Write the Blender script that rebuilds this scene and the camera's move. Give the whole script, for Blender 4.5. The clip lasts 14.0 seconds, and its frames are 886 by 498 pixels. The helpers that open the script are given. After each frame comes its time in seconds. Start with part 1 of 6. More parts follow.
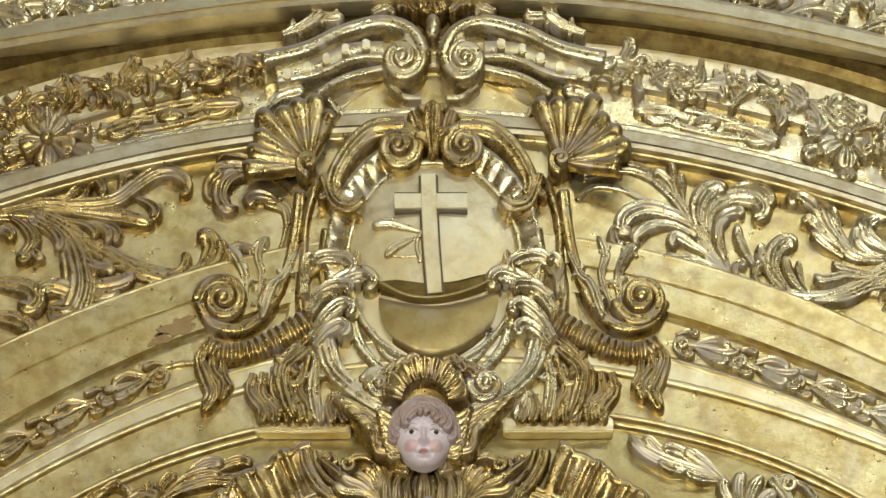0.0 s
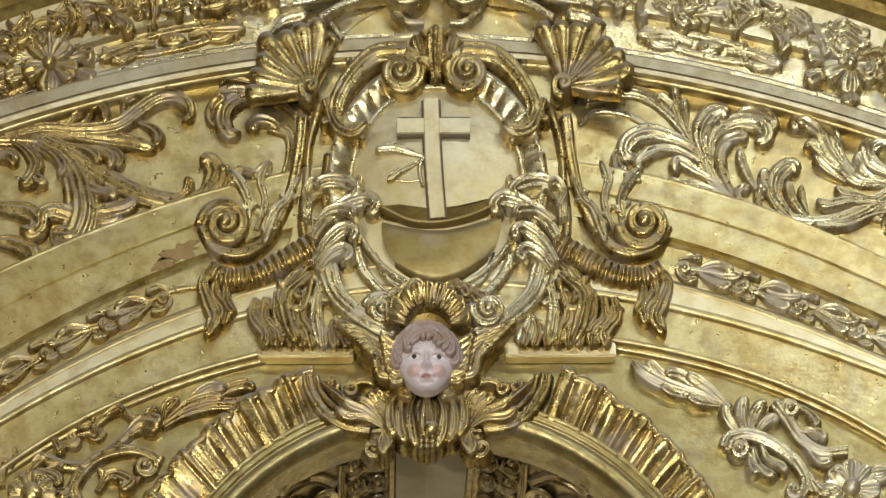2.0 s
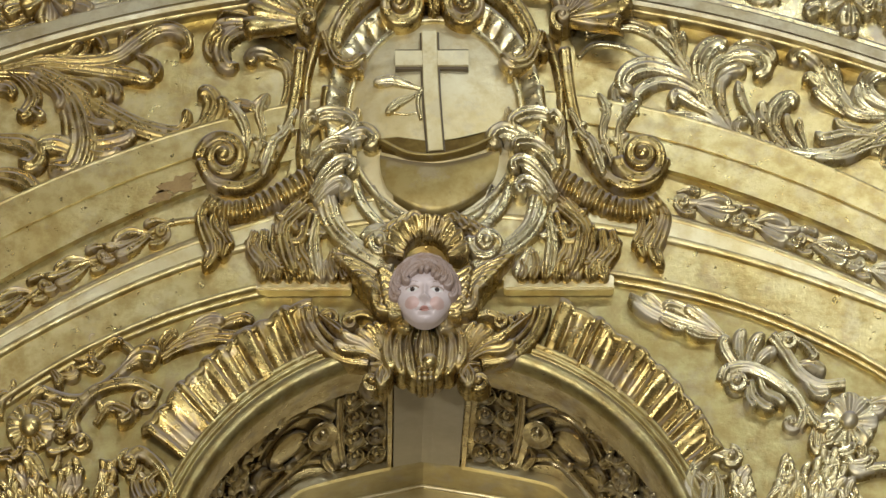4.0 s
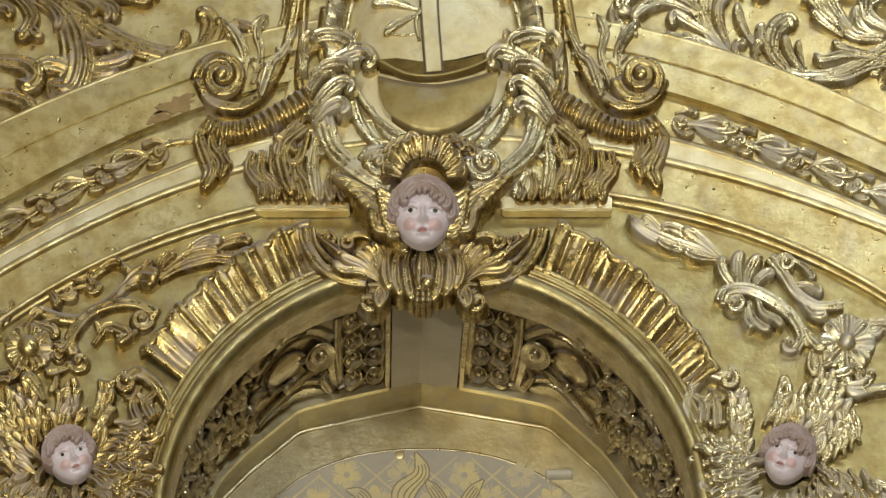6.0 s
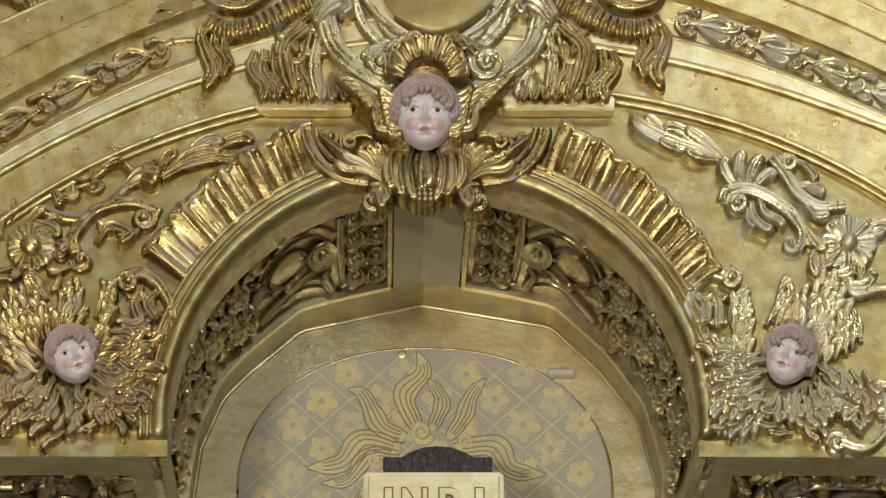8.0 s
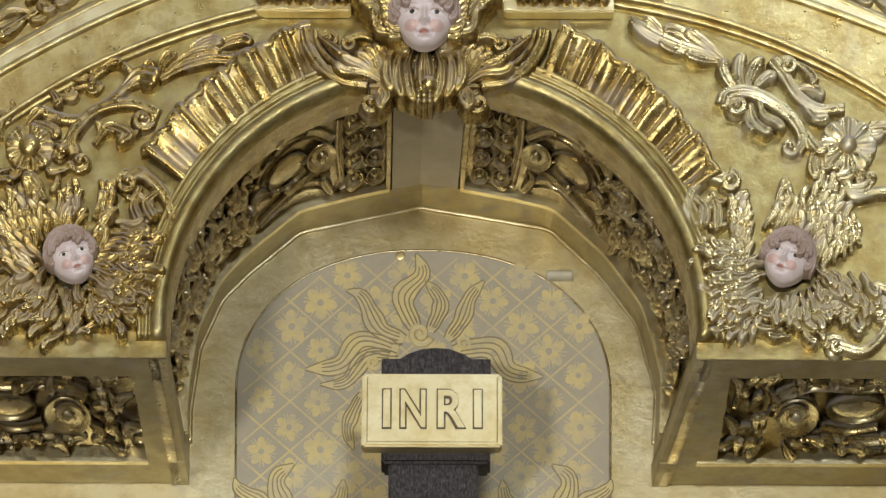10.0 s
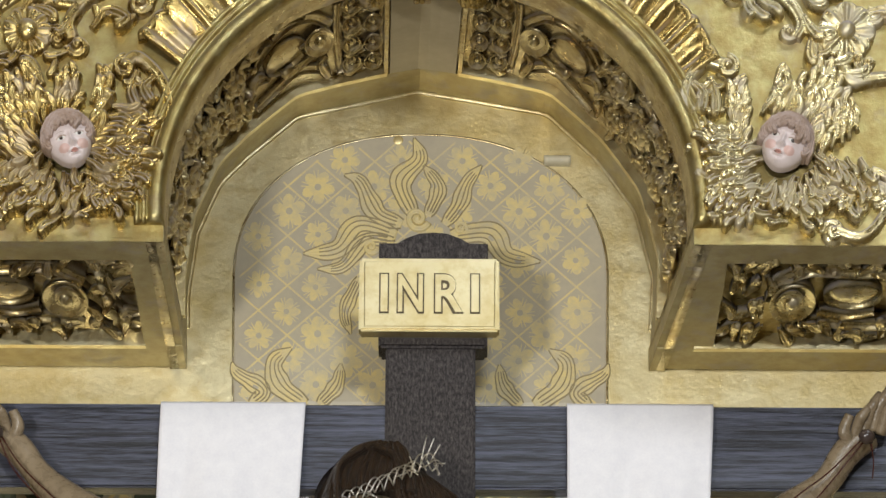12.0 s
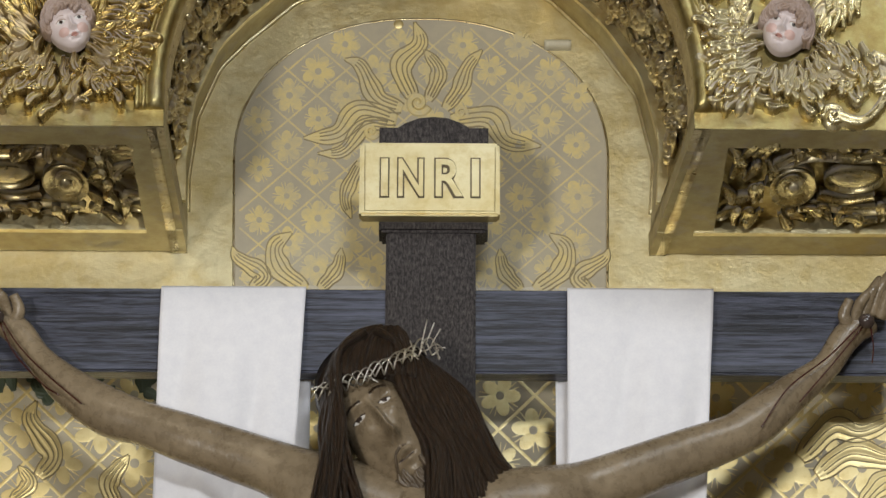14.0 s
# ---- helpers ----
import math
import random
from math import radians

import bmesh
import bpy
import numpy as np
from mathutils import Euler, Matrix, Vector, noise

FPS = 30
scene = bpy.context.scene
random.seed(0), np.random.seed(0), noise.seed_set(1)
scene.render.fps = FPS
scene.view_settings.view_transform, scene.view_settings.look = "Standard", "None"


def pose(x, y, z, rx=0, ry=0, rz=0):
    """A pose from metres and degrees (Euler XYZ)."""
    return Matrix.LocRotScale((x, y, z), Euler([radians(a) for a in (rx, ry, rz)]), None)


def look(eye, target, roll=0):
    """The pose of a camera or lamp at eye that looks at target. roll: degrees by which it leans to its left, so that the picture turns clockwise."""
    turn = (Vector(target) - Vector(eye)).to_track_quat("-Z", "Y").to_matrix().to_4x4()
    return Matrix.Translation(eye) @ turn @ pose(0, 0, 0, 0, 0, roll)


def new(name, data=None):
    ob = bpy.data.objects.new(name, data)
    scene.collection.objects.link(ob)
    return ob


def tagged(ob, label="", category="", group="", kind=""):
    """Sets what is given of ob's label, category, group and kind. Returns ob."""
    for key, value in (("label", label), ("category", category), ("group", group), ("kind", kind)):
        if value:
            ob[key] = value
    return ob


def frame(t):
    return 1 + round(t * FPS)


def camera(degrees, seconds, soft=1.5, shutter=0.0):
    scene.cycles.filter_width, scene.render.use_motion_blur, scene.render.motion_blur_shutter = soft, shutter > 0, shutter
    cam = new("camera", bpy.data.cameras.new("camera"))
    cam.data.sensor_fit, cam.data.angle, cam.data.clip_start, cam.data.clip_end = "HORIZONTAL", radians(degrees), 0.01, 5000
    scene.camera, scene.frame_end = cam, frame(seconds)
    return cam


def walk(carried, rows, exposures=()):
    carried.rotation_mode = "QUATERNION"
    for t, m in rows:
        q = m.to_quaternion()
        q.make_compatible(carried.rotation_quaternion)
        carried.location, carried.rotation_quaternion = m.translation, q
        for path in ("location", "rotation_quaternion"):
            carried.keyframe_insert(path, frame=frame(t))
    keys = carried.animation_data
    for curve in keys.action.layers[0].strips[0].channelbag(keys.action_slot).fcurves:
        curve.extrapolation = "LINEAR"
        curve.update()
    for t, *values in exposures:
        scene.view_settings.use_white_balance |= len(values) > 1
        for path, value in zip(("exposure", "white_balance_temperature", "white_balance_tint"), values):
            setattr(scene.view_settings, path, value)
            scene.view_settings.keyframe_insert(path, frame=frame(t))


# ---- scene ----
# ---- camera: stands on the nave floor and tilts down ----
cam = camera(14.0, 14.0)
EYE = Vector((0.0, -5.5, 1.55))
# seconds, tilt up, turn to the left, lean
ROWS = [
    (0, 34.000, 0.0153, -0.143),
    (0.5, 33.742, 0.0193, -0.169),
    (1, 33.447, 0.0197, -0.163),
    (1.5, 33.160, 0.0368, -0.145),
    (2, 32.805, 0.0704, -0.113),
    (2.5, 32.517, 0.0605, -0.118),
    (3, 32.256, 0.0616, -0.121),
    (5.5, 30.835, 0.0015, -0.041),
    (6, 30.484, 0.0055, -0.038),
    (6.5, 30.130, -0.0065, -0.035),
    (7, 29.690, -0.0253, -0.019),
    (7.5, 29.297, 0.0089, 0.032),
    (8, 28.887, 0.0441, 0.061),
    (10.5, 26.898, -0.0022, 0.225),
    (11, 26.432, -0.0188, 0.242),
    (11.5, 25.974, -0.0228, 0.254),
    (12, 25.499, -0.0327, 0.290),
    (12.5, 25.019, -0.0487, 0.285),
    (13, 24.580, -0.0645, 0.286),
    (13.5, 24.143, -0.0635, 0.307),
    (14, 23.664, -0.0365, 0.293),
]
# the clip's camera opens a little towards the niche and closes at the white cloths
EXPOSURES = [(0, 0.0), (3, -0.12), (8, -0.10), (10.5, 0.05), (11.5, 0.14), (12.5, 0.18), (13.3, 0.06), (14, -0.04)]
walk(cam, [(t, pose(EYE.x, EYE.y, EYE.z, 90 + up, 0, turn) @ pose(0, 0, 0, 0, 0, lean)) for t, up, turn, lean in ROWS], EXPOSURES)

# ---- light ----
world = bpy.data.worlds.new("church_air")
scene.world = world
world.use_nodes = True
world.node_tree.nodes["Background"].inputs[0].default_value = (0.55, 0.6, 0.7, 1)
world.node_tree.nodes["Background"].inputs[1].default_value = 0.15
scene.view_settings.exposure = 0.0


def lamp(name, eye, target, watts, color, size, size_y):
    data = bpy.data.lights.new(name, "AREA")
    data.shape, data.size, data.size_y, data.energy, data.color = "RECTANGLE", size, size_y, watts, color
    ob = new(name, data)
    ob.matrix_world = look(eye, target)
    return ob


lamp("floodlight_cool", (3.0, -5.0, 8.4), (0.6, 0, 5.0), 78, (0.94, 0.98, 1.0), 1.4, 1.0)
lamp("floodlight_warm", (-3.0, -5.0, 7.4), (-0.3, 0, 5.0), 26, (1.0, 0.86, 0.62), 0.9, 0.7)
# Added fill with no seen source, for glare on the upper fields.
lamp("upper_glare_fill", (0.7, -5.6, 9.4), (0.3, 0, 5.2), 62, (0.86, 0.94, 1.0), 2.6, 0.5)
# Two unseen lamps added low in front to brighten the niche.
lamp("niche_fill", (0.7, -6.2, 4.0), (0.8, 0, 4.3), 155, (0.95, 0.98, 1.0), 0.7, 0.4)
lamp("niche_fill_low", (-2.0, -5.4, 2.2), (0.8, 0.3, 4.2), 165, (1.0, 0.97, 0.91), 0.5, 0.4)

# ---- materials ----


def material(name):
    mat = bpy.data.materials.new(name)
    mat.use_nodes = True
    nt = mat.node_tree
    return mat, nt, nt.nodes["Principled BSDF"]


def node(nt, kind, **values):
    n = nt.nodes.new(kind)
    for key, value in values.items():
        n.inputs[key.replace("_", " ")].default_value = value
    return n


def noise_at(nt, coords, scale, detail=4.0, rough=0.55, stretch=None):
    n = node(nt, "ShaderNodeTexNoise", Scale=scale, Detail=detail, Roughness=rough)
    if stretch:
        m = node(nt, "ShaderNodeMapping", Scale=stretch)
        nt.links.new(coords, m.inputs["Vector"])
        coords = m.outputs["Vector"]
    nt.links.new(coords, n.inputs["Vector"])
    return n.outputs["Fac"]


def ramp(nt, fac, a, b, ca=(0, 0, 0, 1), cb=(1, 1, 1, 1)):
    r = nt.nodes.new("ShaderNodeValToRGB")
    r.color_ramp.elements[0].position, r.color_ramp.elements[1].position = a, b
    r.color_ramp.elements[0].color, r.color_ramp.elements[1].color = ca, cb
    nt.links.new(fac, r.inputs["Fac"])
    return r.outputs["Color"]


def mix(nt, fac, a, b, blend="MIX"):
    m = nt.nodes.new("ShaderNodeMix")
    m.data_type, m.blend_type = "RGBA", blend
    for sock, value in ((m.inputs[0], fac), (m.inputs[6], a), (m.inputs[7], b)):
        if isinstance(value, (int, float, tuple)):
            sock.default_value = value
        else:
            nt.links.new(value, sock)
    return m.outputs[2]


def math_node(nt, op, a, b=0.0):
    m = nt.nodes.new("ShaderNodeMath")
    m.operation = op
    m.use_clamp = True
    for sock, value in ((m.inputs[0], a), (m.inputs[1], b)):
        if isinstance(value, (int, float)):
            sock.default_value = value
        else:
            nt.links.new(value, sock)
    return m.outputs[0]


def gilding(name, base, worn, rough=0.3, wear=(0.5, 0.72), dust=0.6, bump=0.25, fine=90.0, bole=0.0, metal=0.93):
    """Leaf gold over bole on carved wood: hand-laid sheen, rubbed patches, greyish-mauve bole where the leaf is gone, dust on upward faces."""
    mat, nt, b = material(name)
    co = nt.nodes.new("ShaderNodeNewGeometry")
    pos = co.outputs["Position"]
    big = noise_at(nt, pos, 7.0, 5.0, 0.6)
    mid = noise_at(nt, pos, 28.0, 5.0, 0.65)
    patch = noise_at(nt, pos, 17.0, 6.0, 0.68)
    small = noise_at(nt, pos, fine, 6.0, 0.7)
    grain = noise_at(nt, pos, 420.0, 3.0, 0.6)
    gold = mix(nt, ramp(nt, big, 0.35, 0.65), base, tuple(c * k for c, k in zip(base[:3], (0.86, 0.79, 0.62))) + (1,))
    rubbed = math_node(nt, "MULTIPLY", ramp(nt, mid, *wear), 0.8)
    col = mix(nt, rubbed, gold, worn)
    specks = ramp(nt, small, 0.66, 0.74)
    col = mix(nt, math_node(nt, "MULTIPLY", specks, 0.5), col, (0.12, 0.07, 0.025, 1))
    sep = nt.nodes.new("ShaderNodeSeparateXYZ")
    nt.links.new(co.outputs["Normal"], sep.inputs[0])
    up = ramp(nt, sep.outputs["Z"], 0.05, 0.5)
    dusty = math_node(nt, "MULTIPLY", math_node(nt, "MULTIPLY", up, ramp(nt, mid, 0.3, 0.55)), dust)
    bare = math_node(nt, "MULTIPLY", ramp(nt, patch, 0.53, 0.62), bole)
    matte = math_node(nt, "MAXIMUM", dusty, bare)
    col = mix(nt, matte, col, (0.33, 0.30, 0.305, 1))
    nt.links.new(col, b.inputs["Base Color"])
    m = math_node(nt, "SUBTRACT", metal, math_node(nt, "ADD", matte, math_node(nt, "MULTIPLY", specks, 0.5)))
    nt.links.new(m, b.inputs["Metallic"])
    r = math_node(nt, "ADD", rough, math_node(nt, "MULTIPLY", ramp(nt, small, 0.3, 0.75), 0.22))
    r = math_node(nt, "ADD", r, math_node(nt, "MULTIPLY", matte, 0.3))
    nt.links.new(r, b.inputs["Roughness"])
    bm1 = node(nt, "ShaderNodeBump", Strength=bump, Distance=0.004)
    nt.links.new(math_node(nt, "ADD", math_node(nt, "MULTIPLY", mid, 0.6), math_node(nt, "MULTIPLY", small, 0.4)), bm1.inputs["Height"])
    bm2 = node(nt, "ShaderNodeBump", Strength=bump * 0.45, Distance=0.0008)
    nt.links.new(grain, bm2.inputs["Height"])
    nt.links.new(bm1.outputs[0], bm2.inputs["Normal"])
    nt.links.new(bm2.outputs[0], b.inputs["Normal"])
    return mat


def painted(name, a, bcol, rough=0.5, scale=20.0, bump=0.1, stretch=None, spec=0.5, lo=0.35, hi=0.65, dist=0.002):
    mat, nt, b = material(name)
    pos = nt.nodes.new("ShaderNodeNewGeometry").outputs["Position"]
    n1 = noise_at(nt, pos, scale, 5.0, 0.6, stretch)
    n2 = noise_at(nt, pos, scale * 6, 4.0, 0.65, stretch)
    both = math_node(nt, "ADD", math_node(nt, "MULTIPLY", n1, 0.6), math_node(nt, "MULTIPLY", n2, 0.4))
    nt.links.new(mix(nt, ramp(nt, both, lo, hi), a, bcol), b.inputs["Base Color"])
    nt.links.new(math_node(nt, "ADD", rough - 0.08, math_node(nt, "MULTIPLY", n2, 0.16)), b.inputs["Roughness"])
    b.inputs["Specular IOR Level"].default_value = spec
    bm1 = node(nt, "ShaderNodeBump", Strength=bump, Distance=dist)
    nt.links.new(both, bm1.inputs["Height"])
    nt.links.new(bm1.outputs[0], b.inputs["Normal"])
    return mat


GOLD_FIELD = gilding("gilded_panel", (0.60, 0.515, 0.265, 1), (0.38, 0.275, 0.095, 1), 0.24, (0.42, 0.62), 0.4, 0.75, 38.0, 0.14)
# Paler copy mostly right, darker copy mostly left: side light put into the colour.
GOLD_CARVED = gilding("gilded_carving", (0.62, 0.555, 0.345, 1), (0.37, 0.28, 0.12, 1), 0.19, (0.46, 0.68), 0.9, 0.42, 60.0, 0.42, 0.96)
GOLD_WARM = gilding("dim_reddish_gilded_carving", (0.475, 0.37, 0.155, 1), (0.21, 0.135, 0.035, 1), 0.19, (0.42, 0.62), 0.85, 0.42, 60.0, 0.34, 0.96)
GOLD_PALE = gilding("pale_gilded_ledge", (0.740, 0.670, 0.440, 1), (0.506, 0.384, 0.170, 1), 0.28, (0.5, 0.76), 0.5, 0.5)
GOLD_LEDGE = gilding("dusty_pale_gilding", (0.721, 0.660, 0.460, 1), (0.467, 0.364, 0.180, 1), 0.36, (0.44, 0.70), 0.45, 0.5)
GOLD_OVAL = gilding("satin_gilded_oval", (0.760, 0.699, 0.479, 1), (0.565, 0.453, 0.220, 1), 0.44, (0.5, 0.78), 0.3, 0.8, 38.0, 0.15)
GOLD_SPANDREL = gilding("yellow_gilded_spandrel", (0.441, 0.379, 0.178, 1), (0.287, 0.207, 0.076, 1), 0.27, (0.42, 0.62), 0.3, 0.75, 38.0, 0.14)
GOLD_BOAT = gilding("satin_brown_gilding", (0.37, 0.30, 0.13, 1), (0.26, 0.185, 0.06, 1), 0.36, (0.44, 0.66), 0.3, 0.5, 60.0, 0.2, 0.85)
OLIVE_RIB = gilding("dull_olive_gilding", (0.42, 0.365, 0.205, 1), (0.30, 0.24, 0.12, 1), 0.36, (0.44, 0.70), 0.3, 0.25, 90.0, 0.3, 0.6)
GOLD_DIM = gilding("dim_patched_gilding", (0.584, 0.512, 0.320, 1), (0.273, 0.187, 0.080, 1), 0.22, (0.42, 0.68), 0.5, 0.35, 70.0, 0.35, 0.95)
# Dark brown gold: shade of hollows put into the colour.
GOLD_COVE = gilding("brown_shade_gilding", (0.20, 0.145, 0.045, 1), (0.085, 0.05, 0.014, 1), 0.36, (0.4, 0.62), 0.0, 0.3)
GOLD_BACK = gilding("burnished_gilded_board", (0.721, 0.640, 0.400, 1), (0.545, 0.424, 0.190, 1), 0.33, (0.48, 0.76), 0.2, 0.4)
GREY_PAINT = painted("greyish_tempera_over_gold", (0.46, 0.40, 0.28, 1), (0.38, 0.335, 0.25, 1), 0.42, 9.0)
GREY_RIB = painted("dull_taupe_painted_gilding", (0.46, 0.40, 0.27, 1), (0.37, 0.31, 0.20, 1), 0.42, 6.0)
PALE_FLOWER = painted("thin_gold_pattern", (0.66, 0.53, 0.23, 1), (0.47, 0.41, 0.275, 1), 0.38, 22.0, 0.1, None, 0.5, 0.40, 0.66)
ENGRAVED = painted("engraved_olive_line", (0.24, 0.19, 0.09, 1), (0.30, 0.24, 0.13, 1), 0.5, 30.0)
BRIGHT_FLOWER = gilding("bright_gold_pattern", (0.86, 0.74, 0.42, 1), (0.62, 0.48, 0.2, 1), 0.36, (0.5, 0.8), 0.1, 0.1)
DARK_WOOD = painted("blackish_stained_wood", (0.013, 0.010, 0.010, 1), (0.105, 0.09, 0.085, 1), 0.5, 22.0, 0.8, (12, 12, 5), 0.25, 0.44, 0.68)
BEAM_WOOD = painted("blue_black_grained_wood", (0.006, 0.0065, 0.010, 1), (0.068, 0.074, 0.112, 1), 0.36, 3.0, 0.8, (1.5, 20, 45), 0.4, 0.44, 0.58)
PEG_WOOD = painted("pale_bare_wood", (0.55, 0.50, 0.36, 1), (0.47, 0.42, 0.30, 1), 0.6, 30.0, 0.2)
LINEN = painted("white_damask_linen", (0.66, 0.65, 0.685, 1), (0.74, 0.73, 0.75, 1), 0.62, 40.0, 0.12, None, 0.4)
SKIN = painted("polychrome_flesh", (0.125, 0.092, 0.055, 1), (0.26, 0.20, 0.128, 1), 0.28, 9.0, 0.45, None, 0.5, 0.35, 0.65, 0.006)
CHERUB_SKIN = painted("pink_polychrome_flesh", (0.53, 0.44, 0.42, 1), (0.62, 0.54, 0.53, 1), 0.40, 12.0, 0.1)
HAIR = painted("brown_wig_hair", (0.006, 0.0036, 0.0015, 1), (0.050, 0.027, 0.012, 1), 0.36, 16.0, 0.9, (22, 22, 1.6), 0.3, 0.38, 0.64, 0.006)
CURLS = painted("brown_painted_curls", (0.25, 0.165, 0.11, 1), (0.38, 0.30, 0.27, 1), 0.45, 40.0, 0.3)
STAIN = painted("brown_rubbed_stain", (0.20, 0.12, 0.035, 1), (0.30, 0.20, 0.07, 1), 0.4, 30.0, 0.1)
CHEEK = painted("rosy_cheek_paint", (0.50, 0.36, 0.32, 1), (0.53, 0.34, 0.30, 1), 0.42, 30.0, 0.1)
BLUSH = painted("rosy_paint", (0.46, 0.23, 0.19, 1), (0.50, 0.28, 0.24, 1), 0.4, 12.0, 0.1)
DARK_EYE = painted("dark_eye_paint", (0.03, 0.02, 0.015, 1), (0.05, 0.035, 0.03, 1), 0.2, 12.0, 0.0)
EYE_WHITE = painted("white_eye_paint", (0.58, 0.55, 0.52, 1), (0.62, 0.59, 0.55, 1), 0.25, 12.0, 0.0)
BEARD = painted("carved_brown_beard", (0.05, 0.034, 0.02, 1), (0.13, 0.095, 0.06, 1), 0.4, 60.0, 0.5)
BLOOD = painted("dark_red_paint", (0.055, 0.009, 0.006, 1), (0.035, 0.007, 0.006, 1), 0.25, 30.0, 0.1)
RED_CLOTH = painted("faded_red_paint", (0.5, 0.10, 0.09, 1), (0.42, 0.07, 0.07, 1), 0.5, 30.0, 0.1)
LEAD = painted("dark_incised_line", (0.07, 0.05, 0.02, 1), (0.10, 0.07, 0.03, 1), 0.5, 30.0, 0.1)
GREEN_PAINT = painted("dark_green_painted_leaf", (0.035, 0.05, 0.025, 1), (0.06, 0.075, 0.04, 1), 0.5, 30.0, 0.1)
STEEL = gilding("silver_wire", (0.62, 0.60, 0.57, 1), (0.3, 0.27, 0.24, 1), 0.22, (0.5, 0.8), 0.0, 0.1)
PLASTER = painted("dim_stone_plaster", (0.20, 0.185, 0.16, 1), (0.27, 0.25, 0.22, 1), 0.7, 2.0)
STONE = painted("grey_stone_floor", (0.30, 0.27, 0.23, 1), (0.38, 0.34, 0.30, 1), 0.5, 3.0)

# ---- setting out by the camera's view: u to the right and v down along its sight lines, about one unit a millimetre ----
VIEW_REACH = 6385.0


def setout(u, v, y):
    """World x and z where the camera's sight line through (u, v) meets the upright plane at depth y."""
    rise = radians(34.0) - (np.asarray(v, float) - 441.0) / VIEW_REACH
    d = y - EYE.y
    return (np.asarray(u, float) - 784.0) / VIEW_REACH * d / np.cos(rise), EYE.z + d * np.tan(rise)


def on_plane(y0, mean=0.0):
    """Maps (u, v, height) onto an upright plane; heights stand out from it towards the nave, in millimetres."""
    def f(p):
        x, z = setout(p[:, 0], p[:, 1], y0 - mean / 1000)
        return np.stack([x, y0 - p[:, 2] / 1000, z], -1)
    return f


WALL_FACE = on_plane(0.0)


class Shape:
    """Collects patches of one mesh, in (u, v, height)."""

    def __init__(self):
        self.v, self.f, self.m, self.n = [], [], [], 0
        self.kind = "carving"
        self.each = []

    def grid(self, p, closed=False, mat=0):
        n, m = p.shape[:2]
        idx = np.arange(n * m).reshape(n, m) + self.n
        if closed:
            idx = np.concatenate([idx, idx[:, :1]], 1)
        q = np.stack([idx[:-1, :-1], idx[1:, :-1], idx[1:, 1:], idx[:-1, 1:]], -1).reshape(-1, 4)
        self.v.append(p.reshape(-1, 3))
        self.f.append(q)
        self.m.append(np.full(len(q), mat))
        self.n += n * m
        return self


    def push(self, other):
        """Takes over all patches of another Shape."""
        for v, f, m in zip(other.v, other.f, other.m):
            self.v.append(v)
            self.m.append(m)
        self.f += [f + self.n for f in other.f]
        self.n += other.n
        return self


class Parts(Shape):
    """Like Shape, but every patch becomes a mesh of its own, named by its kind."""

    def grid(self, p, closed=False, mat=0):
        one = Shape().grid(p, closed, mat)
        self.each.append((self.kind, one))
        return self

    def push(self, other):
        self.each.append((self.kind, other))
        return self


def make(name, shape, mats, parent=None, to=WALL_FACE, label="", smooth=True):
    """One mesh object from a Shape, under parent."""
    verts = to(np.concatenate(shape.v)) if to else np.concatenate(shape.v)
    faces = np.concatenate(shape.f)
    me = bpy.data.meshes.new(name)
    me.from_pydata(verts.tolist(), [], faces.tolist())
    mats = mats if isinstance(mats, (list, tuple)) else [mats]
    for m in mats:
        me.materials.append(m)
    if len(mats) > 1:
        me.polygons.foreach_set("material_index", np.concatenate(shape.m).astype(np.int32))
    if smooth:
        me.shade_smooth()
    me.update()
    ob = new(name, me)
    ob.parent = parent
    return tagged(ob, label) if label else ob


def thing(name, label, category, at=(0, 0, 0), group="", kind=""):
    """An Empty that holds the parts of one thing."""
    ob = new(name)
    ob.empty_display_size = 0.05
    return tagged(ob, label, category, group, kind)


def carve(name, label, category, parts, mat, to, group=""):
    """A carved thing with all its parts; mat: one material, or a list to go by each part's number."""
    ob = thing(name, label, category, group=group)
    for kind, one in parts.each:
        m = mat[int(one.m[0][0]) % len(mat)] if isinstance(mat, (list, tuple)) else mat
        make(kind, one, m, ob, to)
    return ob


def spline(pts, n=32):
    """A smooth curve through the points, n samples evenly spaced."""
    p = np.asarray(pts, float)
    if len(p) == 2:
        return p[0] + (p[1] - p[0]) * np.linspace(0, 1, n)[:, None]
    e = np.concatenate([[2 * p[0] - p[1]], p, [2 * p[-1] - p[-2]]])
    out = []
    for i in range(len(p) - 1):
        a, b, c, d = e[i:i + 4]
        t = np.linspace(0, 1, 24, endpoint=False)[:, None]
        out.append(0.5 * (2 * b + (c - a) * t + (2 * a - 5 * b + 4 * c - d) * t ** 2 + (3 * b - a - 3 * c + d) * t ** 3))
    q = np.concatenate(out + [p[-1:]])
    s = np.concatenate([[0], np.cumsum(np.linalg.norm(np.diff(q, axis=0), axis=1))])
    w = np.linspace(0, s[-1], n)
    return np.stack([np.interp(w, s, q[:, k]) for k in range(q.shape[1])], -1)


def sides(c):
    t = np.gradient(c[:, :2], axis=0)
    t /= np.linalg.norm(t, axis=1)[:, None] + 1e-9
    return t, np.stack([-t[:, 1], t[:, 0]], -1)


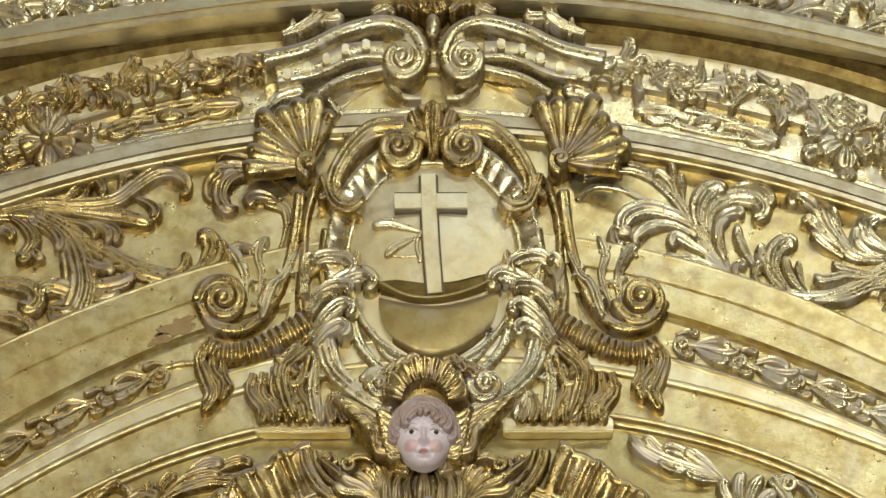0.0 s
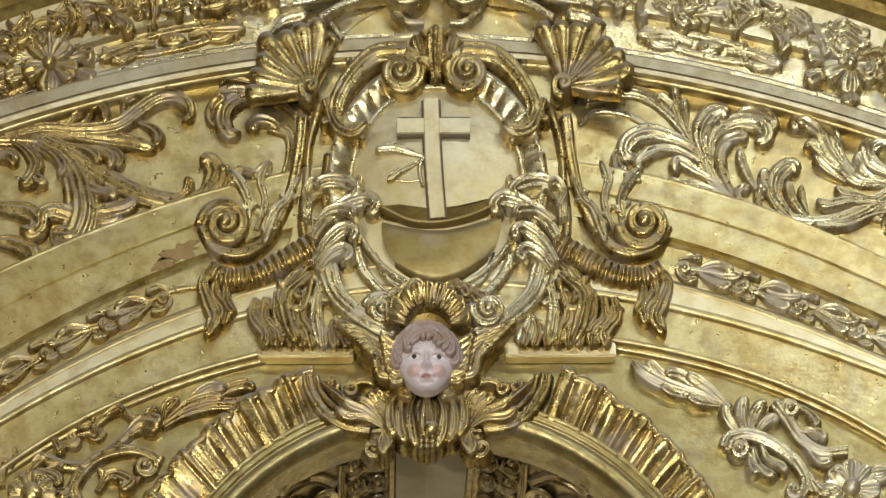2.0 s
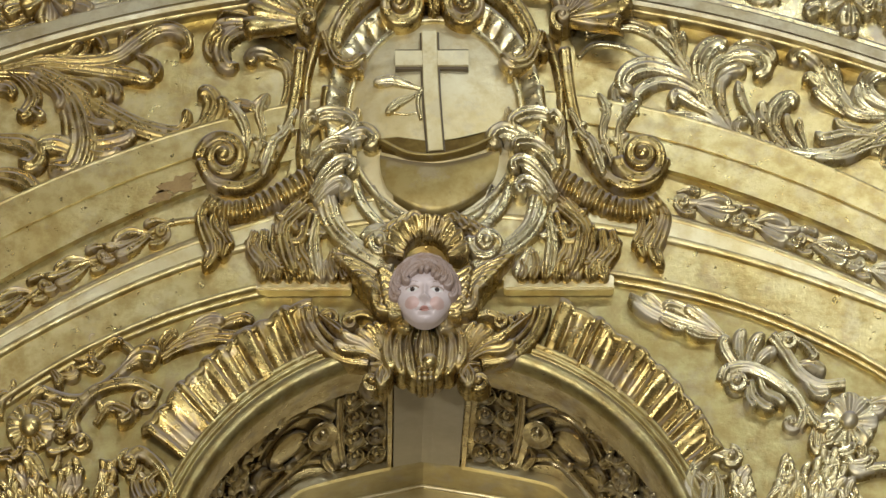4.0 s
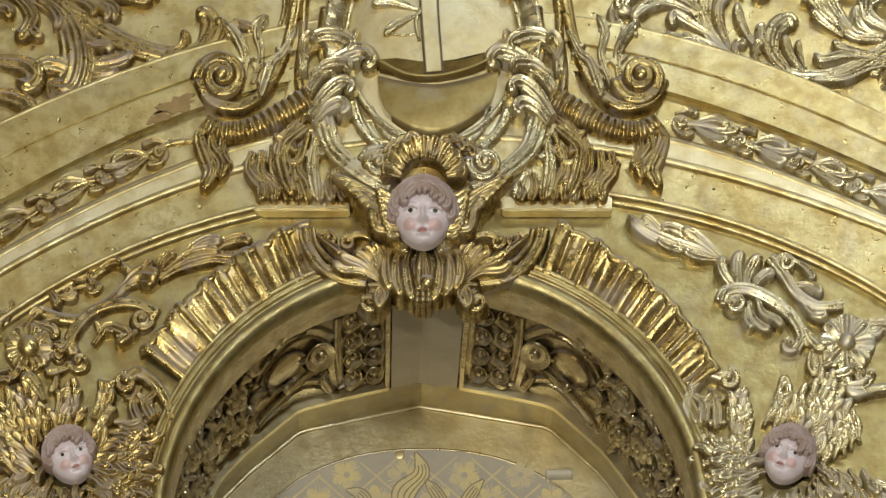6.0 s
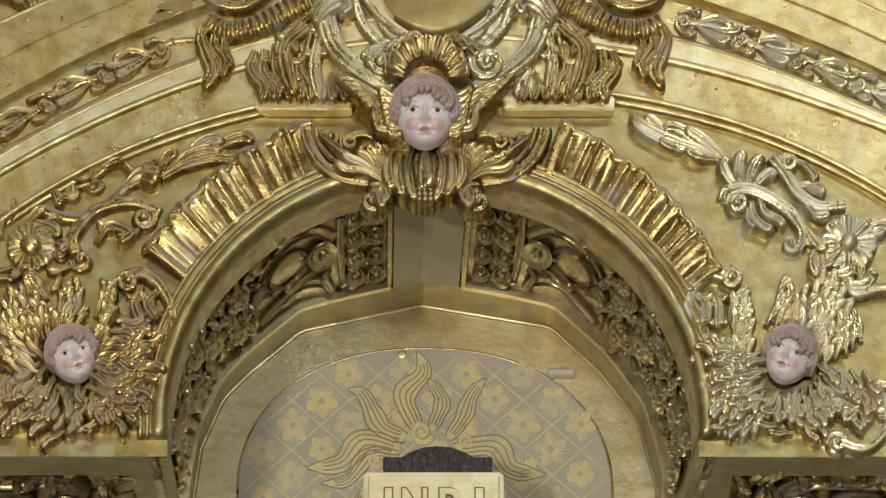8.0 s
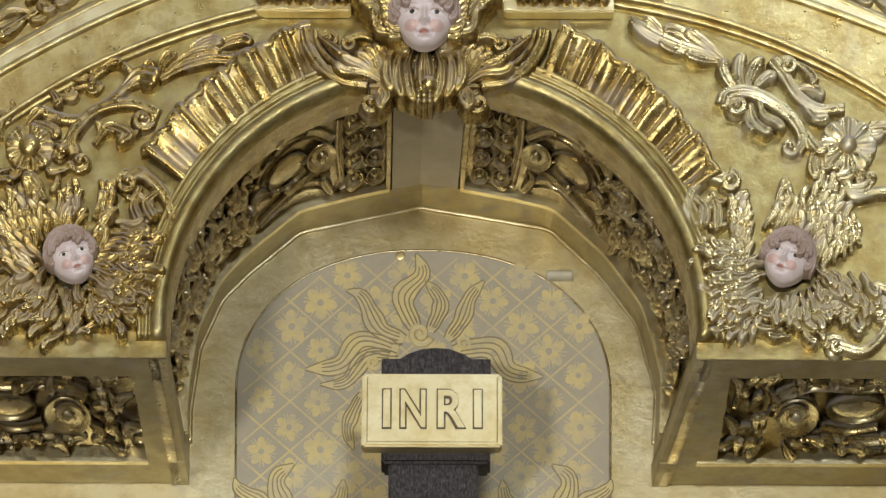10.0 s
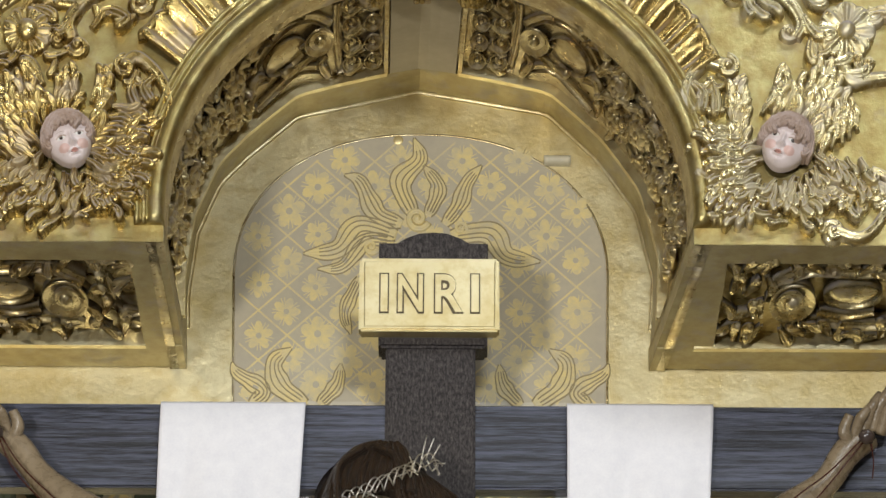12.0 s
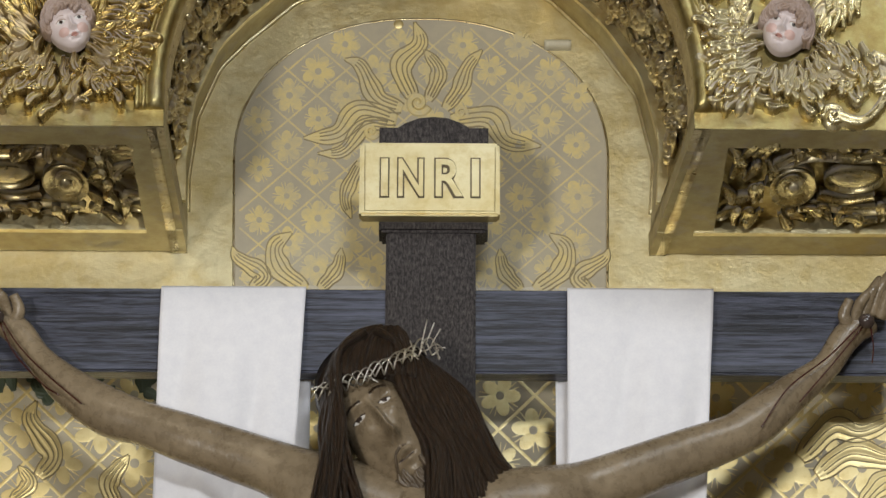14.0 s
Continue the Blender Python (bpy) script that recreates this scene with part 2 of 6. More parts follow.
def strip(sh, c, w, height, t, sweep=0.0, skirt=-4.0, mat=0):
    """A ribbon along c: half-widths w, heights (n, m) over the places t across it, with a skirt that goes down into the ground."""
    tan, nor = sides(c)
    p = c[:, None, :2] + nor[:, None] * (w[:, None] * t[None])[..., None] + tan[:, None] * (sweep * w[:, None] * np.abs(t[None]) ** 1.5)[..., None]
    p = np.concatenate([p, height[..., None]], -1)
    lo, hi = p[:, :1].copy(), p[:, -1:].copy()
    lo[..., 2], hi[..., 2] = skirt, skirt
    p = np.concatenate([lo, p, hi], 1)
    a, b = p[:1].copy(), p[-1:].copy()
    a[..., 2], b[..., 2] = skirt, skirt
    return sh.grid(np.concatenate([a, p, b], 0), mat=mat)


def stem(sh, path, r0, r1=None, base=2.0, flat=0.9, reeds=0, ribs=0, lift=0.0, n=36, k=9, mat=0):
    """A rounded rod or reeded band along a curve."""
    sh.kind = "stem"
    c = spline(path, n)
    s = np.linspace(0, 1, n)
    r1 = r0 if r1 is None else r1
    w = r0 + (r1 - r0) * s
    if ribs:
        w = w * (1 + 0.04 * np.cos(2 * np.pi * ribs * s))
    m = max(k, reeds * 4 + 1)
    t = np.linspace(-1, 1, m)
    h = base + lift * s[:, None] + w[:, None] * flat * np.sqrt(np.clip(1 - t * t, 0, 1))[None]
    if reeds:
        h = h - w[:, None] * flat * 0.28 * (0.5 + 0.5 * np.cos(np.pi * reeds * (t + 1)))[None]
    if ribs:
        h = h * (1 + 0.05 * np.cos(2 * np.pi * ribs * s))[:, None]
    return strip(sh, c, w, h, t, mat=mat)


def lobe(sh, path, w, h=12.0, base=4.0, rise=10.0, ridges=2, n=28, m=17, foot=0.35, mat=0):
    """A comma-shaped carved lobe: narrow foot, round end, ridges that run its length and a tip that rolls outwards."""
    sh.kind = "leaf"
    c = spline(path, n)
    s = np.linspace(0, 1, n)
    k = np.clip(s / 0.66, 0, 1)
    env = foot + (1 - foot) * k * k * (3 - 2 * k)
    env = env * np.sqrt(np.clip(1 - (np.clip(s - 0.74, 0, 1) / 0.262) ** 2, 0, 1))
    ww = w * env + 0.8
    t = np.linspace(-1, 1, m)
    body = np.sqrt(np.clip(1 - np.abs(t) ** 2.4, 0, 1))
    groove = 0.5 + 0.5 * np.cos(np.pi * ridges * (t + 1))
    fade = 1 - 0.75 * np.clip((s - 0.72) / 0.28, 0, 1)
    hh = base + h * (0.45 + 0.55 * env)[:, None] * (body[None] * 0.85 - 0.30 * groove[None] * fade[:, None] * (np.abs(t) < 0.97)[None])
    hh = hh + (rise * s ** 2.2)[:, None] * (1 - 0.25 * np.abs(t))[None]
    hh = hh - (rise * 0.55 * np.clip((s - 0.86) / 0.14, 0, 1) ** 2)[:, None]
    return strip(sh, c, ww, hh, t, mat=mat)


def leaf(sh, path, width, lobes=5, h=16.0, curl=12.0, base=3.0, n=44, mat=0):
    """A leaf; with four lobes or more, an acanthus: a reeded rib with round lobes that spring from both sides and bend outwards."""
    if lobes < 4:
        return lobe(sh, path, width * 1.0, h * 0.9, base, curl, 3, max(18, n // 2), 17, 0.4, mat)
    one = Shape()
    c = spline(path, 60)
    tan, nor = sides(c)
    count = max(2, int(lobes * 0.55))
    for i in range(count):
        k = 0.22 + 0.50 * i / max(count - 1, 1)
        size = width * (1.05 - 0.35 * k) * (0.9 + 0.2 * ((i * 7) % 5) / 4)
        for d in (1, -1):
            j = int(min(0.97, k + 0.05 * (d > 0)) * 59)
            o, t, q = c[j], tan[j], nor[j] * d
            pts = [o - t * size * 0.9, o - t * size * 0.1 + q * size * 0.16, o + t * size * 0.45 + q * size * 0.5, o + t * size * 0.55 + q * size * 0.95, o + t * size * 0.30 + q * size * 1.12]
            lobe(one, pts, size * 0.43, h * 0.7, base + h * 0.08 * (i % 2), curl * 0.7, 2, 20, 13, 0.35, mat)
    lobe(one, c, width * 0.66, h * 0.9, base + h * 0.15, curl, 3, 46, 19, 0.55, mat)
    sh.kind = "leaf"
    return sh.push(one)


def dome(sh, u, v, rx, ry, h, base=0.0, rot=0.0, rings=7, seg=18, power=0.5, mat=0):
    sh.kind = "boss"
    a = np.linspace(0, 2 * np.pi, seg, endpoint=False)
    r = np.sin(np.linspace(0, np.pi / 2, rings))
    x, y = rx * r[:, None] * np.cos(a), ry * r[:, None] * np.sin(a)
    z = base + h * np.clip(1 - r * r, 0, 1) ** power
    cr, sr = np.cos(radians(rot)), np.sin(radians(rot))
    p = np.stack([u + x * cr - y * sr, v + x * sr + y * cr, np.repeat(z[:, None], seg, 1)], -1)
    low = p[-1:].copy()
    low[..., 2] = -4
    return sh.grid(np.concatenate([p, low]), closed=True, mat=mat)


def volute(sh, u, v, r, start, turns=1.6, way=1, base=4.0, rise=14.0, fat=0.27, mat=0):
    """A spiral scroll with its eye."""
    n = int(30 * turns) + 14
    s = np.linspace(0, 1, n)
    a = radians(start) + way * 2 * np.pi * turns * s
    rad = r * (1 - 0.84 * s ** 0.85) * (1 - fat * 0.5)
    c = np.stack([u + rad * np.cos(a), v + rad * np.sin(a)], -1)
    w = r * fat * (1 - 0.5 * s)
    t = np.linspace(-1, 1, 9)
    h = base + rise * s[:, None] + w[:, None] * 0.95 * np.sqrt(1 - t * t * 0.97)[None] - w[:, None] * 0.3 * np.exp(-(t / 0.3) ** 2)[None]
    sh.kind = "scroll"
    strip(sh, c, w, h, t, mat=mat)
    dome(sh, u, v, r * 0.92, r * 0.92, base + rise * 0.4, 0, rings=5, power=0.8, mat=mat)
    dome(sh, u, v, r * 0.24, r * 0.24, r * 0.2, base + rise, mat=mat)
    return sh


def flower(sh, u, v, r, petals=6, h=14.0, base=3.0, turn=0.0, mat=0):
    for i in range(petals):
        a = radians(turn) + 2 * np.pi * i / petals
        d = np.array([np.cos(a), np.sin(a)])
        leaf(sh, [np.array([u, v]) + d * r * 0.15, np.array([u, v]) + d * r * 0.6, np.array([u, v]) + d * r], r * 0.42, 1, h, -3, base, 12, mat)
    dome(sh, u, v, r * 0.26, r * 0.26, h * 0.9, base + h * 0.3, mat=mat)
    return sh


def shell(sh, u, v, r, a0, a1, ribs=9, h=30.0, base=4.0, mat=0):
    """A fan of round ribs, uneven in length, with a wavy rim that turns outwards."""
    sh.kind = "shell"
    m, n = ribs * 8 + 1, 18
    a = np.radians(np.linspace(a0, a1, m))
    q = np.linspace(0, 1, m)
    x = q * ribs
    wave = np.abs(np.sin(np.pi * x)) ** 0.7
    reach = 1 + 0.10 * np.sin(2.3 * np.floor(x) + 1) + 0.12 * np.sin(np.pi * q)
    s = np.linspace(0.05, 1, n)
    rad = s[:, None] * r * 0.92 * (1 + (reach - 1) * s[:, None] + 0.06 * wave * s[:, None] ** 3)
    hh = base + h * (0.25 + 0.45 * s[:, None] ** 2) * np.ones(m) + 0.20 * h * wave * (0.4 + 0.6 * s[:, None]) + h * 0.35 * np.sin(np.pi * q) * (1 - s[:, None])
    hh = hh - h * 0.25 * np.clip((s[:, None] - 0.9) / 0.1, 0, 1) ** 2
    p = np.stack([u + rad * np.cos(a), v + rad * np.sin(a), hh], -1)
    rim = p[-1:].copy()
    rim[..., 2] -= 24
    p = np.concatenate([p, rim])
    e0, e1 = p[:, :1].copy(), p[:, -1:].copy()
    e0[..., 2] -= 20
    e1[..., 2] -= 20
    sh.grid(np.concatenate([e0, p, e1], 1), mat=mat)
    return sh


def plumage(sh, path, half, size=22.0, rows=3, rng=None, base=6.0, lean=0.5, side=0, mat=0):
    """Tightly packed wavy feathers in rows along a wing."""
    rng = rng or random.Random(3)
    c = spline(path, 30)
    tan, nor = sides(c)
    length = np.linalg.norm(np.diff(c, axis=0), axis=1).sum()
    rows = rows + 2
    for row in range(rows):
        off = half * (row / (rows - 1) * 2 - 1) * 0.85
        count = max(2, int(length / (size * 0.42)))
        for i in range(count):
            j = min(29, int((i + 0.5 * (row % 2)) / count * 29))
            d = tan[j] * (1 - lean) + nor[j] * lean * (1 if side == 0 else side)
            turn = rng.uniform(-0.22, 0.22)
            d = np.array([d[0] * np.cos(turn) - d[1] * np.sin(turn), d[0] * np.sin(turn) + d[1] * np.cos(turn)])
            d = d / np.linalg.norm(d)
            q = np.array([-d[1], d[0]]) * rng.choice((-1, 1))
            a = c[j] + nor[j] * off + np.array([rng.uniform(-3, 3), rng.uniform(-3, 3)])
            sz = size * rng.uniform(0.85, 1.2)
            lobe(sh, [a - d * sz * 0.5, a - d * sz * 0.1 + q * sz * 0.06, a + d * sz * 0.3 + q * sz * 0.02, a + d * sz * 0.62 + q * sz * 0.16, a + d * sz * 0.66 + q * sz * 0.34], sz * 0.21, sz * 0.30, base + rng.uniform(0, 9), sz * 0.30, 2, 22, 13, 0.45, mat)
    return sh


def clusters(sh, path, half, size=16.0, count=20, rng=None, base=3.0, h=12.0, mat=0):
    """A garland of small leaves, buds and curls along a curve."""
    rng = rng or random.Random(5)
    c = spline(path, 40)
    tan, nor = sides(c)
    for i in range(count):
        j = min(39, int((i + rng.random()) / count * 39))
        o = c[j] + nor[j] * rng.uniform(-half, half)
        a = rng.uniform(0, 2 * np.pi)
        d = tan[j] * 0.8 + np.array([np.cos(a), np.sin(a)]) * 0.8
        d = d / (np.linalg.norm(d) + 1e-6)
        sz = size * rng.uniform(0.7, 1.4)
        k = rng.random()
        if k < 0.62:
            b = np.array([-d[1], d[0]]) * sz * rng.uniform(-0.5, 0.5)
            g = np.array([-d[1], d[0]]) * rng.choice((-1, 1))
            lobe(sh, [o - d * sz * 0.8, o + b * 0.3, o + d * sz * 0.6 + b * 0.5 + g * sz * 0.15, o + d * sz * 0.75 + b * 0.5 + g * sz * 0.6], sz * 0.36, h * rng.uniform(0.7, 1.1), base + rng.uniform(0, h * 0.5), h * rng.uniform(0.1, 0.5), 2 + (sz > size), 24, 15, 0.4, mat)
        elif k < 0.82:
            volute(sh, o[0], o[1], sz * 0.55, rng.uniform(0, 360), 1.2, rng.choice((-1, 1)), base, h * 0.6, 0.3, mat)
        else:
            dome(sh, o[0], o[1], sz * 0.35, sz * 0.3, h * 0.8, base + 2, rng.uniform(0, 180), 5, 12, mat=mat)
    return sh


def flat(sh, pts, h, depth=6.0, mat=0):
    """A low board with a given outline; the outline turns round its middle once."""
    p = np.asarray(pts, float)
    mid = p.mean(0)
    rows = [np.concatenate([mid + (p - mid) * k, np.full((len(p), 1), z)], 1) for k, z in ((0.0, h), (0.5, h), (0.985, h), (1.0, h - 1.2), (1.0, h - depth))]
    return sh.grid(np.stack(rows), closed=True, mat=mat)

# ---- the large structure ----
NICHE = 0.53          # depth of the niche behind the front of the altarpiece
SPRING = 1378.0       # lower edge of the front


def arch_line(cu, cv, a, b, power, foot, n=72):
    """An arch of a given power of roundness on short upright legs, from the left foot to the right."""
    th = np.linspace(np.pi, 0, n)
    c, s = np.cos(th), np.sin(th)
    u = cu + a * np.sign(c) * np.abs(c) ** (2 / power)
    v = cv - b * np.abs(s) ** (2 / power)
    leg = np.linspace(foot, cv, 6)[:-1]
    return np.concatenate([np.stack([np.full(5, cu - a), leg], -1), np.stack([u, v], -1), np.stack([np.full(5, cu + a), leg[::-1]], -1)])


FRONT = arch_line(762, 1330, 470, 445, 2.0, SPRING)


def facets(pts, n):
    """Straight boards end to end, n samples evenly spaced."""
    p = np.asarray(pts, float)
    q = np.concatenate([[0], np.cumsum(np.linalg.norm(np.diff(p, axis=0), axis=1))])
    w = np.linspace(0, q[-1], n)
    return np.stack([np.interp(w, q, p[:, k]) for k in (0, 1)], -1)


BACK = facets([(335, 1603), (336, 1470), (352, 1362), (392, 1275), (440, 1228), (530, 1155), (742, 1110), (970, 1148), (1060, 1230), (1128, 1320), (1160, 1440), (1152, 1603)], len(FRONT))


def lift(line, y):
    x, z = setout(line[:, 0], line[:, 1], y)
    return np.stack([x, np.full(len(x), y), z], -1)


FRONT_W, BACK_W = lift(FRONT, 0.0), lift(BACK, NICHE)
SOFFIT_S = np.concatenate([[0], np.cumsum(np.linalg.norm(np.diff(FRONT_W, axis=0), axis=1))]) * 1000
SOFFIT_L = SOFFIT_S[-1]
_t = np.gradient(FRONT_W, axis=0)
SOFFIT_N = np.stack([_t[:, 2], np.zeros(len(_t)), -_t[:, 0]], -1)
SOFFIT_N /= np.linalg.norm(SOFFIT_N, axis=1)[:, None]


def on_soffit(p):
    """Maps (length along the arch, depth, height) in millimetres onto the inside of the arch."""
    def at(a, s):
        return np.stack([np.interp(s, SOFFIT_S, a[:, k]) for k in range(3)], -1)
    w = (p[:, 1] / (NICHE * 1000))[:, None]
    return at(FRONT_W, p[:, 0]) * (1 - w) + at(BACK_W, p[:, 0]) * w + at(SOFFIT_N, p[:, 0]) * p[:, 2:] / 1000


SPRING_Z = float(setout(0, SPRING, 0.0)[1])


def under_block(p):
    """Maps (x, depth, height) in millimetres onto the level underside of the front; heights hang down."""
    return np.stack([p[:, 0] / 1000, p[:, 1] / 1000, SPRING_Z - p[:, 2] / 1000], -1)


def arc(pts):
    p = np.asarray(pts, float)
    k = np.polyfit(p[:, 0] - 770, p[:, 1], 2 if len(p) < 6 else 4)
    return lambda u: np.polyval(k, np.asarray(u, float) - 770)


CORNICE = arc([(0, 88), (270, 45), (540, 12), (960, 8), (1300, 50), (1568, 108)])
COVE = arc([(0, 170), (300, 95), (470, 75), (1060, 80), (1300, 115), (1568, 195)])
FRIEZE_TOP = arc([(0, 255), (200, 187), (470, 130), (1060, 138), (1300, 185), (1568, 258)])
LEDGE_TOP = arc([(0, 312), (200, 260), (470, 212), (1050, 222), (1300, 268), (1568, 345)])
LEDGE_LOW = arc([(0, 352), (250, 285), (450, 250), (1080, 258), (1350, 312), (1568, 378)])
FASCIA_TOP = arc([(0, 612), (150, 545), (345, 482), (760, 410), (1200, 465), (1400, 525), (1568, 602)])
CHANNEL_TOP = arc([(0, 745), (150, 665), (340, 588), (760, 500), (1210, 565), (1400, 625), (1568, 700)])
CHANNEL_LOW = arc([(0, 838), (200, 735), (360, 668), (760, 590), (1200, 642), (1400, 702), (1568, 775)])
BEAD_LINE = arc([(0, 869), (150, 787), (350, 709), (760, 632), (1210, 679), (1400, 734), (1568, 794)])
LOW_LINE = arc([(0, 954), (150, 869), (250, 814), (450, 759), (760, 715), (1080, 739), (1250, 764), (1400, 824), (1568, 909)])

EDGE = (-170, 1740)
UU = np.linspace(*EDGE, 120)

altarpiece = thing("altarpiece_wall", "gilded baroque altarpiece wall with concentric carved arches", "altarpiece", kind="structure")


def arc_band(name, top, low, profile, mat, label=""):
    """A band between two arcs; profile: (place across, height) pairs."""
    a, b = top(UU), low(UU)
    rows = []
    for k, h in profile:
        x, z = setout(UU, a + (b - a) * k, -h / 1000)
        rows.append(np.stack([x, np.full(len(UU), -h / 1000), z], -1))
    first, last = rows[0].copy(), rows[-1].copy()
    first[:, 1], last[:, 1] = 0.005, 0.005
    return make(name, Shape().grid(np.stack([first] + rows + [last])), mat, altarpiece, None, label, smooth=False)


def bead(name, line, off, r, h, mat):
    """A thin round moulding along an arc."""
    sh = Shape()
    c = np.stack([UU, line(UU) + off], -1)
    t = np.linspace(-1, 1, 7)
    strip(sh, c, np.full(len(UU), r), np.tile(h + r * np.sqrt(1 - t * t * 0.98), (len(UU), 1)), t)
    return make(name, sh, mat, altarpiece, on_plane(0.0, h + r))


def above(line, d):
    return lambda u: line(u) - d


def below(line, d):
    return lambda u: line(u) + d


# face of the front with the arched opening
top_v = LOW_LINE
left = np.stack([np.linspace(EDGE[0], 291, 20), np.full(20, SPRING)], -1)
right = np.stack([np.linspace(1233, EDGE[1], 20), np.full(20, SPRING)], -1)
foot = np.concatenate([left, FRONT, right])
rows = []
for k in np.linspace(0, 1, 14):
    rows.append(np.stack([foot[:, 0], foot[:, 1] * (1 - k) + (top_v(foot[:, 0]) + 2) * k, np.zeros(len(foot))], -1))
make("spandrel_panel", Shape().grid(np.stack(rows)), GOLD_SPANDREL, altarpiece, label="flat gilded spandrel panel round the arch")

arc_band("top_field", above(CORNICE, 420), above(CORNICE, 42), [(0, 70), (1, 70)], GOLD_DIM)
arc_band("cornice", above(CORNICE, 42), CORNICE, [(0, 84), (0.12, 96), (0.55, 100), (0.6, 92), (0.92, 98), (1, 92)], GOLD_PALE, "projecting pale gilded cornice band")
# The cove's shade under the cornice is in its material colour.
arc_band("cove", CORNICE, COVE, [(0, 86), (0.2, 66), (0.45, 48), (0.7, 36), (1, 30)], GOLD_COVE, "hollow cove under the cornice, its shade put into the brown")
arc_band("crest_band", COVE, FRIEZE_TOP, [(0, 30), (0.7, 30), (0.72, 36), (1, 36)], GOLD_LEDGE)
arc_band("frieze", FRIEZE_TOP, LEDGE_TOP, [(0, 36), (0.08, 36), (0.12, 16), (0.9, 16), (0.93, 30), (1, 30)], GOLD_CARVED, "sunken carved frieze band")
arc_band("ledge", LEDGE_TOP, LEDGE_LOW, [(0, 34), (0.08, 50), (0.6, 54), (0.66, 46), (0.72, 54), (0.95, 52), (1, 40)], GOLD_LEDGE, "pale gilded moulded ledge")
arc_band("leaf_field", LEDGE_LOW, FASCIA_TOP, [(0, 6), (1, 6)], GOLD_FIELD)
arc_band("upper_fascia", FASCIA_TOP, CHANNEL_TOP, [(0, 30), (0.45, 32), (0.47, 27), (1, 27)], GOLD_FIELD, "plain gilded curved board")
arc_band("channel", CHANNEL_TOP, CHANNEL_LOW, [(0, 27), (0.05, 12), (0.95, 12), (1, 27)], GOLD_FIELD)
arc_band("middle_fascia", CHANNEL_LOW, BEAD_LINE, [(0, 27), (1, 27)], GOLD_PALE)
arc_band("lower_fascia", BEAD_LINE, LOW_LINE, [(0, 12), (0.1, 20), (1, 20)], GOLD_FIELD, "plain gilded curved board")
bead("bead_moulding", BEAD_LINE, 2, 7, 22, GOLD_FIELD)
bead("bead_moulding", LOW_LINE, 0, 5, 18, GOLD_FIELD)
bead("bead_moulding", LOW_LINE, 14, 5, 6, GOLD_FIELD)
bead("bead_moulding", CHANNEL_LOW, 4, 5, 24, GOLD_FIELD)
bead("bead_moulding", LEDGE_LOW, 4, 7, 22, GOLD_FIELD)
bead("bead_moulding", FASCIA_TOP, -3, 4, 26, GOLD_FIELD)
bead("bead_moulding", FRIEZE_TOP, 2, 4, 32, GOLD_PALE)

# inside of the arch: recessed ground, borders and middle rib


def soffit_patch(s0, s1, w0, w1, h, n=60):
    s, w = np.linspace(s0, s1, n), np.linspace(w0, w1, 4)
    g = np.stack(np.meshgrid(s, w, indexing="ij") + [np.full((n, 4), h)], -1)
    g = np.concatenate([np.where([0, 0, 1], [0, 0, -30.0], g[:1]), g, np.where([0, 0, 1], [0, 0, -30.0], g[-1:])])
    e0, e1 = g[:, :1].copy(), g[:, -1:].copy()
    e0[..., 2], e1[..., 2] = -30, -30
    return Shape().grid(np.concatenate([e0, g, e1], 1))


HALF = SOFFIT_L / 2
make("soffit_ground", soffit_patch(0, SOFFIT_L, 5, 528, -13, 110), GOLD_DIM, altarpiece, on_soffit, "shaded arch soffit with sunken panels")
make("soffit_front_border", soffit_patch(0, SOFFIT_L, 4, 88, 0, 110), GOLD_DIM, altarpiece, on_soffit, smooth=False)
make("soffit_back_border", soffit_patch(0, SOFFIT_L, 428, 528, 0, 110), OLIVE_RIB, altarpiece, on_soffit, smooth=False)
make("soffit_rib", soffit_patch(HALF - 68, HALF + 62, 88, 428, 0, 8), GREY_RIB, altarpiece, on_soffit, "plain taupe middle rib", smooth=False)
for s0, s1 in ((30, HALF - 74), (HALF + 68, SOFFIT_L - 30)):
    make("soffit_fillet", soffit_patch(s0, s1, 414, 428, 5, 90), GOLD_PALE, altarpiece, on_soffit, smooth=False)
for s in (HALF - 76, HALF + 70):
    make("soffit_fillet", soffit_patch(s - 4, s + 4, 90, 426, 4, 4), GOLD_DIM, altarpiece, on_soffit, smooth=False)

# thin bright edge where the niche board meets the soffit
sh = Shape()
stem(sh, BACK[4:-4], 4.5, 4.5, 1.0, 0.8, n=140, k=7)
make("board_edge", sh, GOLD_PALE, altarpiece, on_plane(NICHE, 3), "bright gilded edge of the niche board")

# moulded rim of the arch on the front
rim_c = FRONT[3:-3]
sh = Shape()
prof = [(-1.0, 4), (-0.94, 14), (-0.78, 19), (-0.62, 14), (-0.55, 9), (-0.48, 14), (-0.34, 21), (-0.2, 15), (-0.12, 10), (-0.05, 16), (0.1, 23), (0.4, 27), (0.7, 25), (0.9, 17), (1.0, 4)]
tt = np.array([a for a, _ in prof])
c_out = spline(rim_c, 120)
_, nrm = sides(c_out)
strip(sh, c_out - nrm * 25, np.full(120, 27.0), np.tile([b for _, b in prof], (120, 1)), tt)
make("arch_rim", sh, GOLD_SPANDREL, altarpiece, label="moulded gilded rim of the arch")


